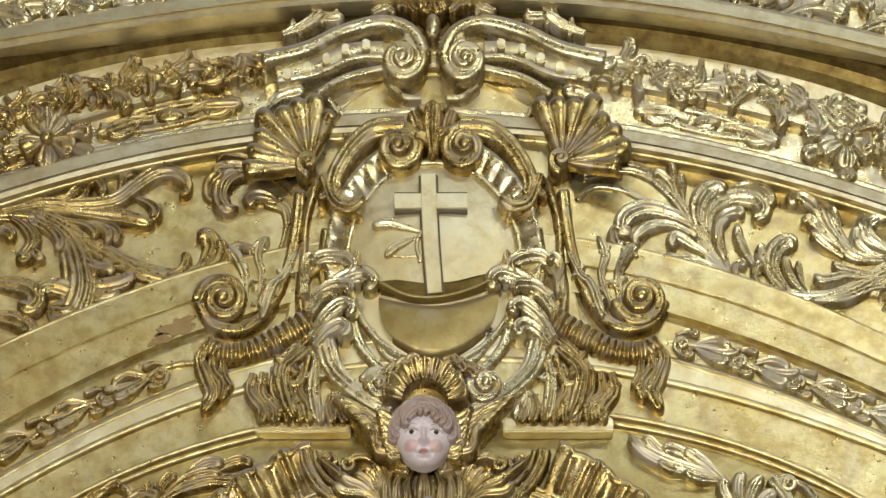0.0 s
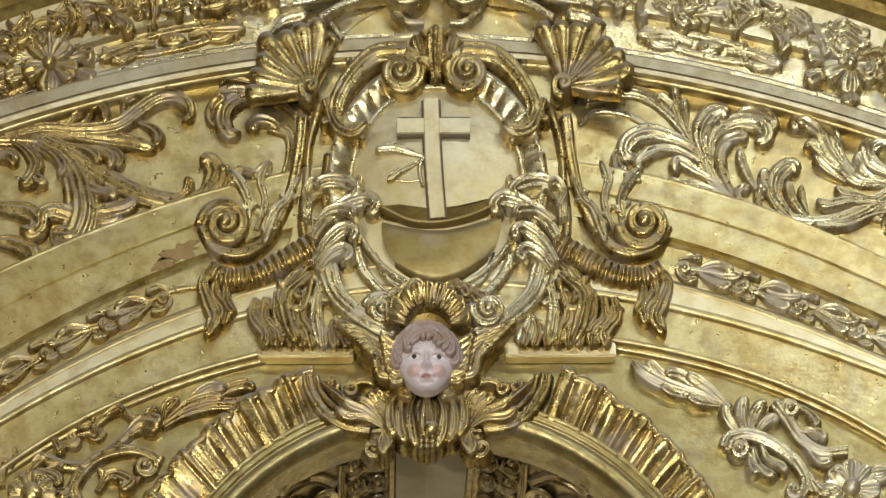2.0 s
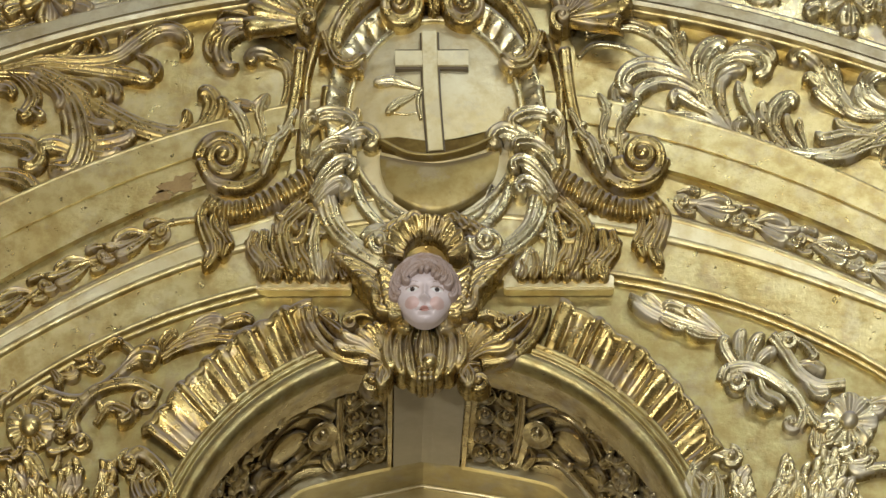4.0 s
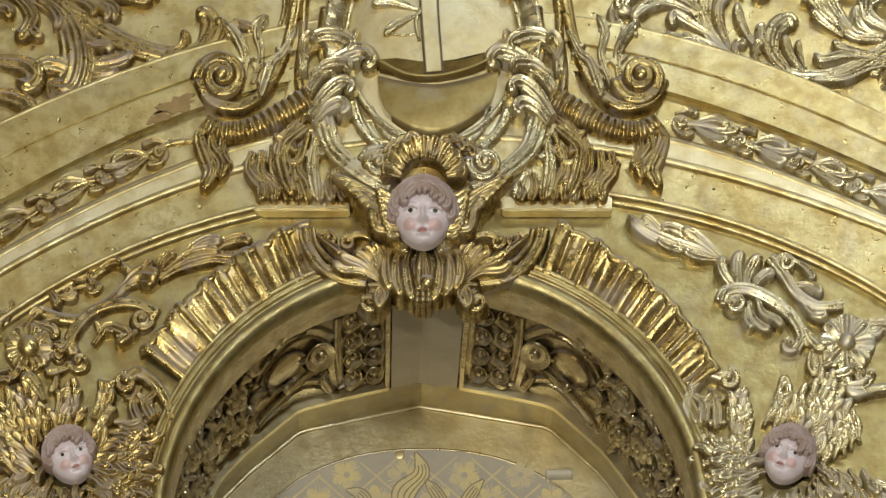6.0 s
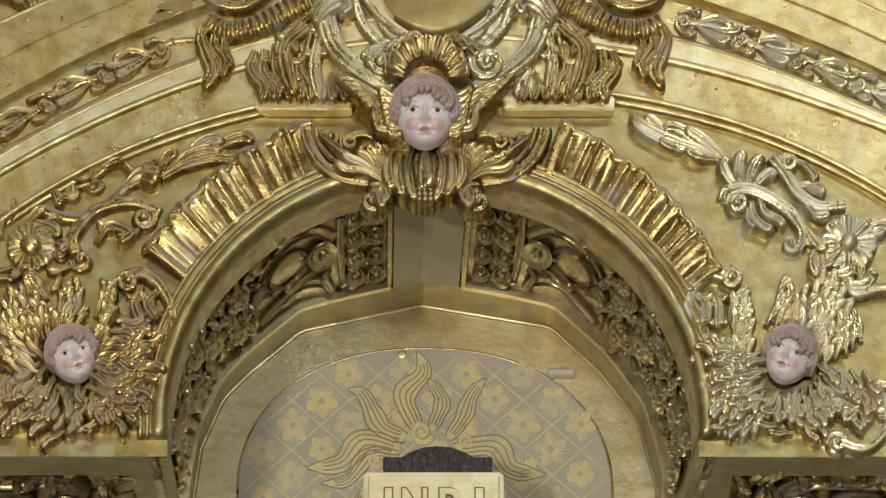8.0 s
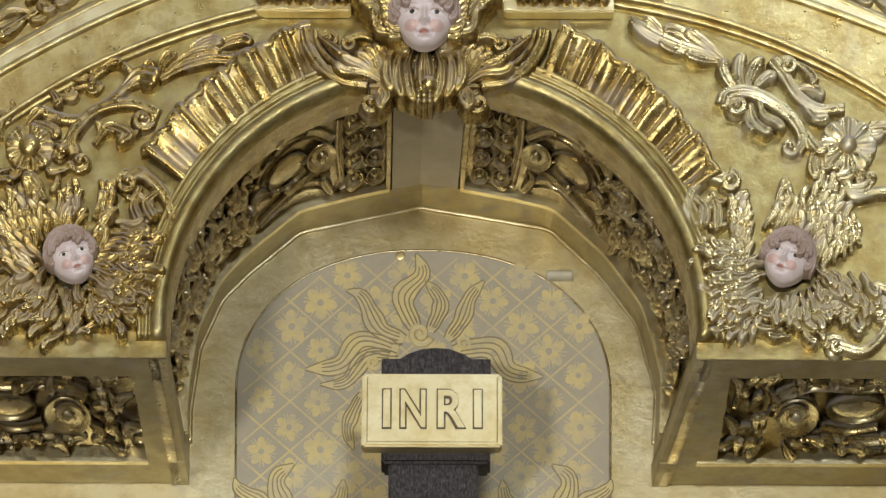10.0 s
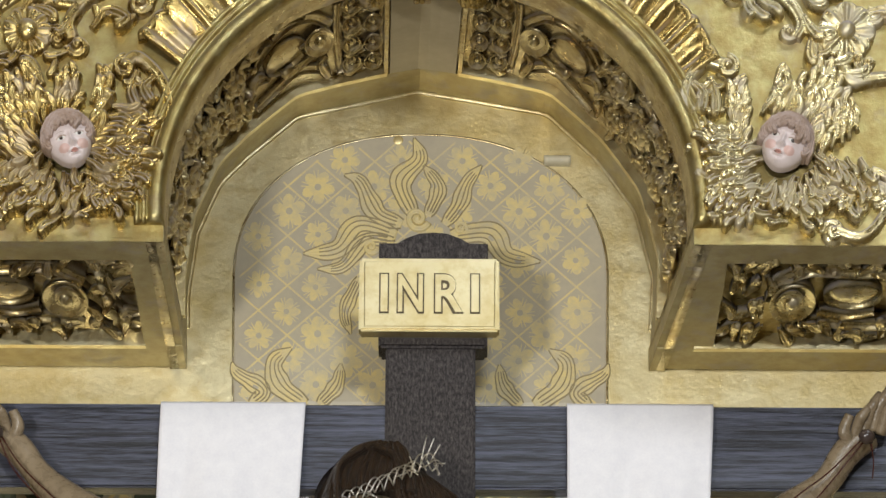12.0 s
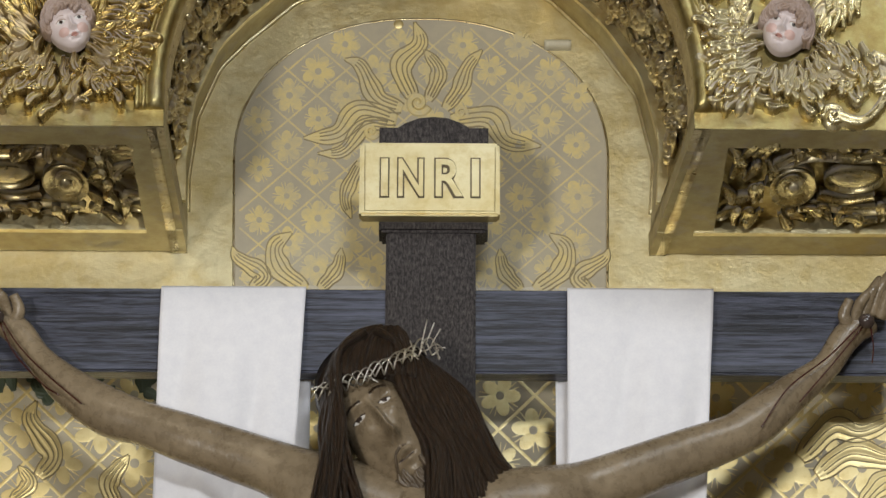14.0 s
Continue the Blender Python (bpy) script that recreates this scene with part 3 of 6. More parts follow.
def fluted(line0, line1, flutes, h, mat, name, label, seed):
    """A hollow band of uneven flutes between two curves, with a wavy outer lip."""
    n = flutes * 14 + 1
    a, b = spline(line0, n), spline(line1, n)
    q = np.linspace(0, 1, n)
    x = q * flutes + 0.22 * np.sin(2 * np.pi * q * flutes / 3.7 + seed) + 0.12 * np.sin(2 * np.pi * q * flutes / 1.9 + 2 * seed)
    fold = np.abs(np.sin(np.pi * x)) ** 1.15
    fine = 0.5 + 0.5 * np.cos(4 * np.pi * x)
    tall = 0.85 + 0.3 * np.sin(2 * np.pi * x / 2.7 + seed)
    big = 1.1 * fold - 0.6 + 0.6 * np.sin(2 * np.pi * x / 2.7 + seed)
    rows = []
    for k in np.linspace(0, 1, 14):
        ext = k * (1 + 0.055 * big * k)
        hh = 9 + h * (0.15 * k + 0.85 * k ** 2.2) + 15.0 * tall * fold * (0.3 + 0.7 * np.sin(np.pi * min(1, 0.15 + 0.75 * k))) - 2.2 * fine * fold
        rows.append(np.concatenate([a + (b - a) * ext[:, None], hh[:, None]], 1))
    lip = rows[-1].copy()
    lip[:, :2] += (b - a) * 0.05
    lip[:, 2] = -4
    edge = rows[-1].copy()
    edge[:, :2] += (b - a) * 0.04
    edge[:, 2] -= 4
    roll = Shape()
    stem(roll, a + (b - a) * (1.01 + 0.055 * big)[:, None], 8, 8, h + 5, 0.9, n=n, k=9)
    make(name + "_lip", roll, mat, altarpiece, on_plane(0.0, 24))
    return make(name, Shape().grid(np.stack(rows + [edge, lip])), mat, altarpiece, on_plane(0.0, 24), label)


def around(off, f0, f1, n=24):
    """A stretch of the arch, set off outwards."""
    c = spline(FRONT[4:-4], 200)
    _, nr = sides(c)
    i0, i1 = int(f0 * 199), int(f1 * 199)
    idx = np.linspace(i0, i1, n).astype(int)
    return c[idx] - nr[idx] * np.broadcast_to(off, (len(idx),))[:, None]


fluted(around(52, 0.182, 0.385), around(np.linspace(132, 136, 24), 0.182, 0.385), 13, 20, GOLD_WARM, "fluted_band", "gilded fluted band with wavy lip over the arch", 0.4)
fluted(around(52, 0.625, 0.835), around(np.linspace(136, 114, 24), 0.625, 0.835), 13, 20, GOLD_WARM, "fluted_band", "gilded fluted band with wavy lip over the arch", 1.7)

# undersides of the two blocks beside the arch
for x0, x1, inner in ((-1.05, float(FRONT_W[0, 0]), 1), (float(FRONT_W[-1, 0]), 1.05, 0)):
    a, b = x0 * 1000, x1 * 1000
    bx = float(BACK_W[0, 0]) * 1000 if inner else float(BACK_W[-1, 0]) * 1000
    ks = np.linspace(0, 530, 6)

    def slab(e0, e1, w0, w1, h):
        """A level board under the block; e0, e1 are its ends at the front and w0, w1 its depths."""
        rows = []
        for w in np.linspace(w0, w1, 4):
            k = w / 530
            lo = e0 + ((bx - a) * k if not inner and e0 <= a + 90 else 0)
            hi = e1 + ((bx - b) * k if inner and e1 >= b - 90 else 0)
            u = np.linspace(lo, hi, 12)
            rows.append(np.stack([u, np.full(12, w), np.full(12, h)], -1))
        g = np.stack(rows)
        f0, f1 = g[:1].copy(), g[-1:].copy()
        f0[..., 2], f1[..., 2] = -40, -40
        g = np.concatenate([f0, g, f1])
        s0, s1 = g[:, :1].copy(), g[:, -1:].copy()
        s0[..., 2], s1[..., 2] = -40, -40
        return Shape().grid(np.concatenate([s0, g, s1], 1))
    # The right block's ground is paler: its brighter lighting is put into the colour.
    make("block_ground", slab(a, b, 4, 528, -28), GOLD_DIM if inner else GOLD_FIELD, altarpiece, under_block, smooth=False)
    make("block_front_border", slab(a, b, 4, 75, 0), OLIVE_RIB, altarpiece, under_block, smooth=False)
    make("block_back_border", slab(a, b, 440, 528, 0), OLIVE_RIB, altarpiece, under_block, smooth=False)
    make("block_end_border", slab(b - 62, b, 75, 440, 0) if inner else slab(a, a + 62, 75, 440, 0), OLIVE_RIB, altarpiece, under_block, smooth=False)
    make("block_fillet", slab(a, b - 66, 424, 438, 4) if inner else slab(a + 66, b, 424, 438, 4), GOLD_PALE, altarpiece, under_block, smooth=False)


def plate(name, x0, x1, y0, y1, z0, z1, mat, parent=None, bevel=0.0, label=""):
    """A box in metres with softened edges."""
    bm = bmesh.new()
    bmesh.ops.create_cube(bm, size=1)
    for v in bm.verts:
        v.co = Vector(((x0 + x1) / 2 + v.co.x * (x1 - x0), (y0 + y1) / 2 + v.co.y * (y1 - y0), (z0 + z1) / 2 + v.co.z * (z1 - z0)))
    if bevel:
        bmesh.ops.bevel(bm, geom=bm.edges[:], offset=bevel, segments=2, affect="EDGES")
    me = bpy.data.meshes.new(name)
    bm.to_mesh(me)
    bm.free()
    me.materials.append(mat)
    ob = new(name, me)
    ob.parent = parent
    return tagged(ob, label) if label else ob


def board(name, u0, v0, u1, v1, yf, yb, mat, parent=None, bevel=0.002, label=""):
    """A box set out by positions in the camera's view, at the depth of its front."""
    x, z = setout([u0, u1], [v0, v1], yf)
    return plate(name, x[0], x[1], yf, yb, z[1], z[0], mat, parent, bevel, label)


# the back of the niche, gilded boards with a painted damask panel
tagged(plate("niche_back", -1.9, 1.9, NICHE, NICHE + 0.12, 0.0, 7.4, GOLD_BACK), "burnished gilded back board of the niche", "wall", kind="structure")
# unseen church added round the camera, walls toned dark and floor light for reflections
for name, *b in (("wall_left", -4.2, -4.0, -13, 0.8, 0, 10), ("wall_right", 4.0, 4.2, -13, 0.8, 0, 10), ("wall_behind", -4.2, 4.2, -13.2, -13, 0, 10),
                 ("wall_front_left", -4.2, -1.9, 0.2, 0.4, 0, 10), ("wall_front_right", 1.9, 4.2, 0.2, 0.4, 0, 10), ("wall_front_top", -1.9, 1.9, 0.66, 0.8, 7.3, 10)):
    tagged(plate(name, *b, PLASTER), "plain dark plastered wall, unseen, added to close the church", "wall", kind="structure")
tagged(plate("floor", -4.2, 4.2, -13, 0.8, -0.2, 0.0, STONE), "grey stone floor, unseen, added and toned to light the soffits", "floor", kind="structure")
tagged(plate("ceiling", -4.2, 4.2, -13, 0.8, 10.0, 10.2, PLASTER), "plain plastered ceiling, unseen, added to close the church", "ceiling", kind="structure")
for x0, x1 in ((-1.95, -0.98), (1.06, 1.95)):
    tagged(plate("wall_side", x0, x1, -0.02, 0.3, 0, 7.4, GOLD_DIM), "gilded side of the altarpiece", "wall", kind="structure")

# damask panel, its outline and its pattern
damask = thing("damask_panel", "greyish painted panel with faded gold lattice, flowers and flames", "panel")
PANEL = arch_line(748, 1440, 331, 254, 2.2, 1664)
on_back = on_plane(NICHE, 3)
flat_panel = Shape()
flat(flat_panel, np.concatenate([PANEL, [[1079, 1664], [417, 1664]]]), 2.2)
make("painted_ground", flat_panel, GREY_PAINT, damask, on_back, smooth=False)
sh = Shape()
stem(sh, PANEL, 2.0, 2.0, 1.5, 0.6, n=90, k=5)
make("incised_outline", sh, GOLD_DIM, damask, on_back)


def inside_panel(u, v, pad=0):
    d = abs(u - 748) / (331 - pad)
    if d >= 1:
        return False
    return v > 1440 - (254 - pad) * (1 - d ** 2.2) ** (1 / 2.2)


def petal_flower(sh, u, v, r, petals, turn, h):
    for i in range(petals):
        a = turn + 2 * np.pi * i / petals
        d = np.array([np.cos(a), np.sin(a)])
        o = np.array([u, v]) + d * r * 0.54
        dome(sh, o[0], o[1], r * 0.46, r * (0.28 + 0.08 * ((i * 3 + int(u)) % 3) / 2), 0.25, h + 0.06 * i, np.degrees(a) + 9 * ((i + int(v)) % 3 - 1), 4, 12)
        for k in (-0.5, 0.5):
            e = np.array([np.cos(a + k), np.sin(a + k)])
            stem(sh, [np.array([u, v]) + e * r * 0.35, np.array([u, v]) + e * r * 1.0], 1.6, 1.0, h - 0.3, 0.2, n=4, k=5)
    dome(sh, u, v, r * 0.2, r * 0.2, 0.3, h + 0.5, 0, 4, 12, mat=1)



def lattice(inside, u0, u1, v0, v1, pitch, slope, wide, r, h, seed):
    """Gold lattice strips, broken where the gilding has rubbed off, and a flower in each mesh."""
    rng = random.Random(seed)
    sh = Shape()
    for way in (1, -1):
        for k in range(-30, 60):
            base = k * pitch
            pts = []
            for i in range(240):
                u = u0 + (u1 - u0) * i / 239
                v = v0 + way * (u - u0) * slope + base * (1 if way > 0 else 1)
                if v0 < v < v1 and inside(u, v):
                    pts.append((u, v))
                elif len(pts) > 4:
                    stem(sh, [pts[0], pts[-1]], wide, wide, h - 0.6, 0.15, n=4, k=7)
                    pts = []
            if len(pts) > 4:
                stem(sh, [pts[0], pts[-1]], wide, wide, h - 0.6, 0.15, n=4, k=7)
    du = pitch / slope / 2
    i = 0
    v = v0
    while v < v1 + pitch:
        u = u0 + (0 if i % 2 else du)
        while u < u1:
            if v0 < v < v1 and inside(u, v):
                petal_flower(sh, u + rng.uniform(-3, 3), v + rng.uniform(-3, 3), r * rng.uniform(0.85, 1.1), 5, rng.uniform(0, 1), h)
            u += du * 2
        v += pitch / 2
        i += 1
    return sh


make("gold_lattice", lattice(lambda u, v: inside_panel(u, v, 10), 410, 1090, 1190, 1662, 88, 0.86, 3.2, 29, 2.4, 4), [PALE_FLOWER, GREY_PAINT], damask, on_back, "faded gold lattice with small flowers", False)


def flame(sh, path, width, h=3.0, mat=0):
    """A low flat curling leaf with engraved veins."""
    sh.kind = "flame_leaf"
    n, m = 40, 17
    c = spline(path, n)
    s = np.linspace(0, 1, n)
    w = 0.82 * width * np.sin(np.pi * np.clip(0.12 + 0.87 * s, 0, 1)) ** 0.8 * (1 + 0.10 * np.sin(s * 17)) + 0.6
    t = np.linspace(-1, 1, m)
    hh = h + 0.45 * np.cos(t * 3.5 * np.pi)[None] * np.ones((n, 1)) * (0.4 + 0.6 * np.sin(np.pi * s))[:, None]
    one = Shape()
    strip(one, c, w, hh, t, mat=0)
    _, nr = sides(c)
    for k in (-1.0, -0.45, 0.1, 0.55, 1.0):
        a, b = (0, n) if abs(k) == 1 else (3, n - 6)
        stem(one, (c[:, :2] + nr * (w * k)[:, None])[a:b], 1.3, 0.9, h + 0.55, 0.5, n=30, k=5, mat=1)
    sh.kind = "flame_leaf"
    return sh.push(one)


sh = Parts()
for path, w in (([(735, 1330), (712, 1270), (745, 1230), (735, 1192)], 22), ([(760, 1330), (778, 1280), (752, 1240)], 16), ([(715, 1345), (670, 1325), (640, 1270), (612, 1258)], 20),
                ([(790, 1345), (815, 1310), (830, 1270), (855, 1240)], 17), ([(705, 1365), (640, 1350), (600, 1390), (540, 1398)], 24), ([(800, 1365), (870, 1360), (900, 1400), (960, 1410)], 24),
                ([(700, 1375), (650, 1375), (610, 1420), (565, 1425)], 16), ([(640, 1440), (615, 1500), (625, 1540)], 14)):
    flame(sh, path, w)
for u0 in (-1, 1):
    for path, w in (([(450, 1664), (470, 1640), (425, 1610), (415, 1590)], 18), ([(545, 1664), (500, 1630), (490, 1590), (520, 1565)], 22), ([(570, 1664), (600, 1630), (608, 1592)], 16)):
        flame(sh, [(748 + (u - 748) * -u0, v) for u, v in path], w)
volute(sh, 742, 1335, 24, 20, 1.6, 1, 2, 3)
volute(sh, 818, 1352, 14, 20, 1.4, -1, 2, 3)
volute(sh, 660, 1385, 16, 20, 1.4, 1, 2, 3)
for kind, one in sh.each:
    make(kind, one, [PALE_FLOWER, ENGRAVED], damask, on_back)
sh = Shape()
dome(sh, 707, 1196, 9, 8, 2, 2)
make("nail_head", sh, BRIGHT_FLOWER, damask, on_back)

lower = thing("lower_damask_panel", "olive-grey painted wall with bright gold lattice and flowers", "panel")
sh = Shape()
flat(sh, [(-140, 1700), (1710, 1700), (1710, 2160), (-140, 2160)], 2.2)
make("painted_ground", sh, GREY_PAINT, lower, on_back, smooth=False)
make("gold_lattice", lattice(lambda u, v: True, -140, 1710, 1790, 2150, 122, 0.95, 4.2, 42, 2.4, 8), [BRIGHT_FLOWER, GREY_PAINT], lower, on_back, "bright gold lattice with large flowers", False)
sh = Parts()
for path, w in (([(75, 2000), (100, 1960), (60, 1900), (70, 1865)], 24), ([(215, 2050), (200, 2010), (235, 1960)], 20), ([(30, 2040), (60, 2010), (40, 1980)], 16),
                ([(1420, 1960), (1480, 1900), (1530, 1910), (1600, 1880)], 30), ([(1450, 1990), (1510, 1950), (1580, 1960), (1620, 1930)], 28), ([(1530, 2040), (1570, 2000), (1620, 1990)], 24)):
    flame(sh, path, w, 3.5)
for kind, one in sh.each:
    make(kind, one, [BRIGHT_FLOWER, ENGRAVED], lower, on_back)
sh = Shape()
rng = random.Random(2)
for i in range(26):
    u, v = rng.uniform(-20, 290), rng.uniform(1818, 1858)
    a = rng.uniform(0, 6.28)
    leaf(sh, [(u, v), (u + 14 * np.cos(a), v + 14 * np.sin(a)), (u + 30 * np.cos(a), v + 30 * np.sin(a))], 10, 2, 2, 1, 2.6, 12)
make("green_painted_leaves", sh, GREEN_PAINT, lower, on_back)

peg = Shape()
stem(peg, [(965, 1232), (988, 1232), (1012, 1232)], 8, 8, 6, 1.4, n=8)
tagged(make("wooden_peg", peg, PEG_WOOD, None, on_back), "short pale wooden peg in the gilded board", "peg")

# ---- carved things on the altarpiece ----
LOW = on_plane(0.0, 16)
# Second is the dimmer copy; picking it on the left colours in shade.
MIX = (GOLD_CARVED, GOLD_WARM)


def mirror(path, axis=765.0):
    return [(2 * axis - u, v) for u, v in path]


# garland row over the frieze and the frieze's own ornaments
for k, (line, u0, u1) in enumerate(((COVE, -60, 480), (COVE, 1055, 1640))):
    P = Parts()
    us = np.linspace(u0, u1, 7)
    clusters(P, np.stack([us, line(us) + 38], -1), 22, 27, 80, random.Random(20 + k), 30, 20)
    for i in range(6):
        u = u0 + (u1 - u0) * (i + 0.4) / 6
        leaf(P, [(u - 40, line(u - 40) + 52), (u, line(u) + 26), (u + 44, line(u + 44) + 44)], 20, 4, 16, 12, 34)
    carve("leaf_garland", "gilded carved leaf garland along the curved band", "garland", P, MIX[k == 0], on_plane(0.0, 45), "leaf garlands")


def mid(u, a=FRIEZE_TOP, b=LEDGE_TOP, k=0.5):
    return a(u) * (1 - k) + b(u) * k


for u, w in ((300, 110), (1250, 110), (-60, 90), (1690, 90)):
    P = Parts()
    stem(P, [(u - w, mid(u - w)), (u - w * 0.4, mid(u - w * 0.4) - 15), (u + w * 0.4, mid(u + w * 0.4) - 15), (u + w, mid(u + w))], 6, 6, 18, 0.9)
    stem(P, [(u - w, mid(u - w)), (u - w * 0.4, mid(u - w * 0.4) + 15), (u + w * 0.4, mid(u + w * 0.4) + 15), (u + w, mid(u + w))], 6, 6, 18, 0.9)
    dome(P, u, mid(u), 26, 14, 10, 18, 0)
    volute(P, u, mid(u), 17, 30, 1.4, 1, 20, 8)
    for d in (-1, 1):
        leaf(P, [(u + d * 30, mid(u + d * 30)), (u + d * 70, mid(u + d * 70) - 4), (u + d * 130, mid(u + d * 130) + 6)], 17, 5, 12, 8, 18)
        leaf(P, [(u + d * 50, mid(u + d * 50) + 8), (u + d * 90, mid(u + d * 90) + 14), (u + d * 125, mid(u + d * 125) - 6)], 10, 3, 10, 8, 18)
    carve("frieze_ornament", "long gilded strapwork ornament in the frieze", "ornament", P, MIX[u < 700], on_plane(0.0, 26), "frieze ornaments")
for u, v in ((82, 238), (1500, 243)):
    P = Parts()
    flower(P, u, v, 52, 5, 20, 34, 20)
    for a in (20, 90, 160, 200, 270, 340):
        x, y = np.cos(radians(a)), np.sin(radians(a))
        leaf(P, [(u + 36 * x, v + 36 * y), (u + 62 * x, v + 50 * y), (u + 84 * x, v + 64 * y + 8)], 17, 3, 16, 10, 28)
    carve("rosette", "gilded carved rosette with leaves across the frieze", "rosette", P, MIX[u < 700], on_plane(0.0, 50), "frieze rosettes")

# ornaments above the cornice
for k, pts in enumerate(([(-60, 60), (120, 30), (300, 5), (520, -20)], [(980, -20), (1200, 0), (1400, 15), (1640, 70)])):
    P = Parts()
    clusters(P, [(u, v - 38) for u, v in pts], 26, 30, 60, random.Random(40 + k), 70, 20)
    for i in range(5):
        u, v = pts[0][0] + (pts[-1][0] - pts[0][0]) * (i + 0.5) / 5, 0
        vv = float(CORNICE(u)) - 66
        leaf(P, [(u - 60, vv + 12), (u, vv - 8), (u + 60, vv + 14)], 24, 5, 20, 14, 72)
    carve("cornice_scrollwork", "gilded leaf scrollwork above the cornice", "scrollwork", P, GOLD_CARVED, on_plane(0.0, 90), "cornice scrollwork")
for u in (232, 600):
    sh = Shape()
    dome(sh, u, -6 if u > 400 else 12, 22, 12, 4, 72)
    tagged(make("red_painted_patch", sh, RED_CLOTH, None, on_plane(0.0, 75)), "small red painted patch behind the scrollwork", "paint patch")

# acanthus fields: reeded stems with long curled leaves
FIELD = on_plane(0.0, 28)
P = Parts()
stem(P, [(-90, 372), (0, 366), (70, 372), (130, 402), (190, 440), (250, 470), (310, 482), (370, 470), (430, 440)], 14, 22, 8, 0.55, reeds=4, n=90)
stem(P, [(470, 345), (505, 362), (508, 405), (488, 450), (445, 492)], 13, 9, 8, 0.8, reeds=3, n=50)
lobe(P, [(0, 364), (70, 350), (140, 354), (200, 348), (240, 322), (272, 303), (302, 300), (326, 314), (330, 332), (316, 343)], 15, 16, 10, 16, 3, 80, 17, 0.6)
for path, w in (([(80, 353), (115, 343), (130, 330), (146, 326)], 8), ([(110, 354), (146, 340), (155, 316), (170, 313), (180, 330), (178, 348)], 11), ([(185, 350), (212, 332), (218, 308), (228, 301), (242, 305)], 11),
                ([(60, 356), (150, 366), (215, 376), (258, 388), (272, 384)], 15), ([(235, 338), (262, 352), (274, 368), (268, 388)], 12), ([(110, 380), (145, 388), (165, 405), (160, 418)], 10),
                ([(120, 382), (170, 392), (190, 410), (184, 426)], 11), ([(165, 385), (196, 394), (206, 410), (200, 426)], 10), ([(10, 370), (40, 390), (56, 420), (40, 450), (28, 440)], 15),
                ([(45, 380), (62, 410), (56, 440), (78, 455)], 12), ([(65, 382), (92, 402), (104, 425), (96, 440)], 11), ([(125, 440), (160, 462), (190, 470), (194, 482)], 12),
                ([(120, 455), (160, 495), (205, 495), (228, 486), (220, 478)], 16), ([(120, 480), (160, 515), (198, 518), (204, 506)], 14), ([(295, 482), (322, 466), (328, 450), (318, 446)], 10),
                ([(335, 482), (362, 455), (374, 430), (362, 412), (348, 418)], 19), ([(355, 486), (385, 455), (392, 432), (380, 420)], 13), ([(395, 478), (396, 446), (416, 432), (440, 438), (446, 452)], 13),
                ([(420, 490), (430, 455), (455, 430), (475, 415)], 11), ([(505, 366), (478, 342), (452, 338), (440, 350), (452, 360)], 13), ([(520, 330), (480, 300), (430, 296), (398, 312), (388, 340), (400, 364), (420, 360)], 17),
                ([(388, 352), (366, 338), (372, 312), (396, 300)], 12), ([(480, 292), (430, 285), (395, 288), (372, 300)], 10), ([(470, 284), (430, 270), (398, 268), (382, 280)], 7)):
    lobe(P, path, w, 14, 9, 12, 3 if w > 13 else 2, 34)
lobe(P, [(60, 374), (105, 402), (130, 445), (138, 500), (120, 545), (80, 540)], 34, 18, 8, 10, 5, 60, 25, 0.5)
lobe(P, [(160, 560), (130, 515), (95, 500), (70, 508), (72, 525)], 18, 16, 10, 14, 3, 40)
lobe(P, [(-60, 470), (-10, 490), (40, 500), (62, 522), (48, 540), (28, 530)], 20, 18, 8, 16, 3, 40)
lobe(P, [(-60, 560), (-10, 552), (30, 560), (52, 580), (40, 592)], 18, 16, 8, 12, 3, 40)
lobe(P, [(-60, 420), (-20, 400), (10, 402), (22, 420)], 14, 14, 8, 12, 3, 40)
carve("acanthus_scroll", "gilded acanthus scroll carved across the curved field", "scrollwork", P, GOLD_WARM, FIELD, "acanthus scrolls")

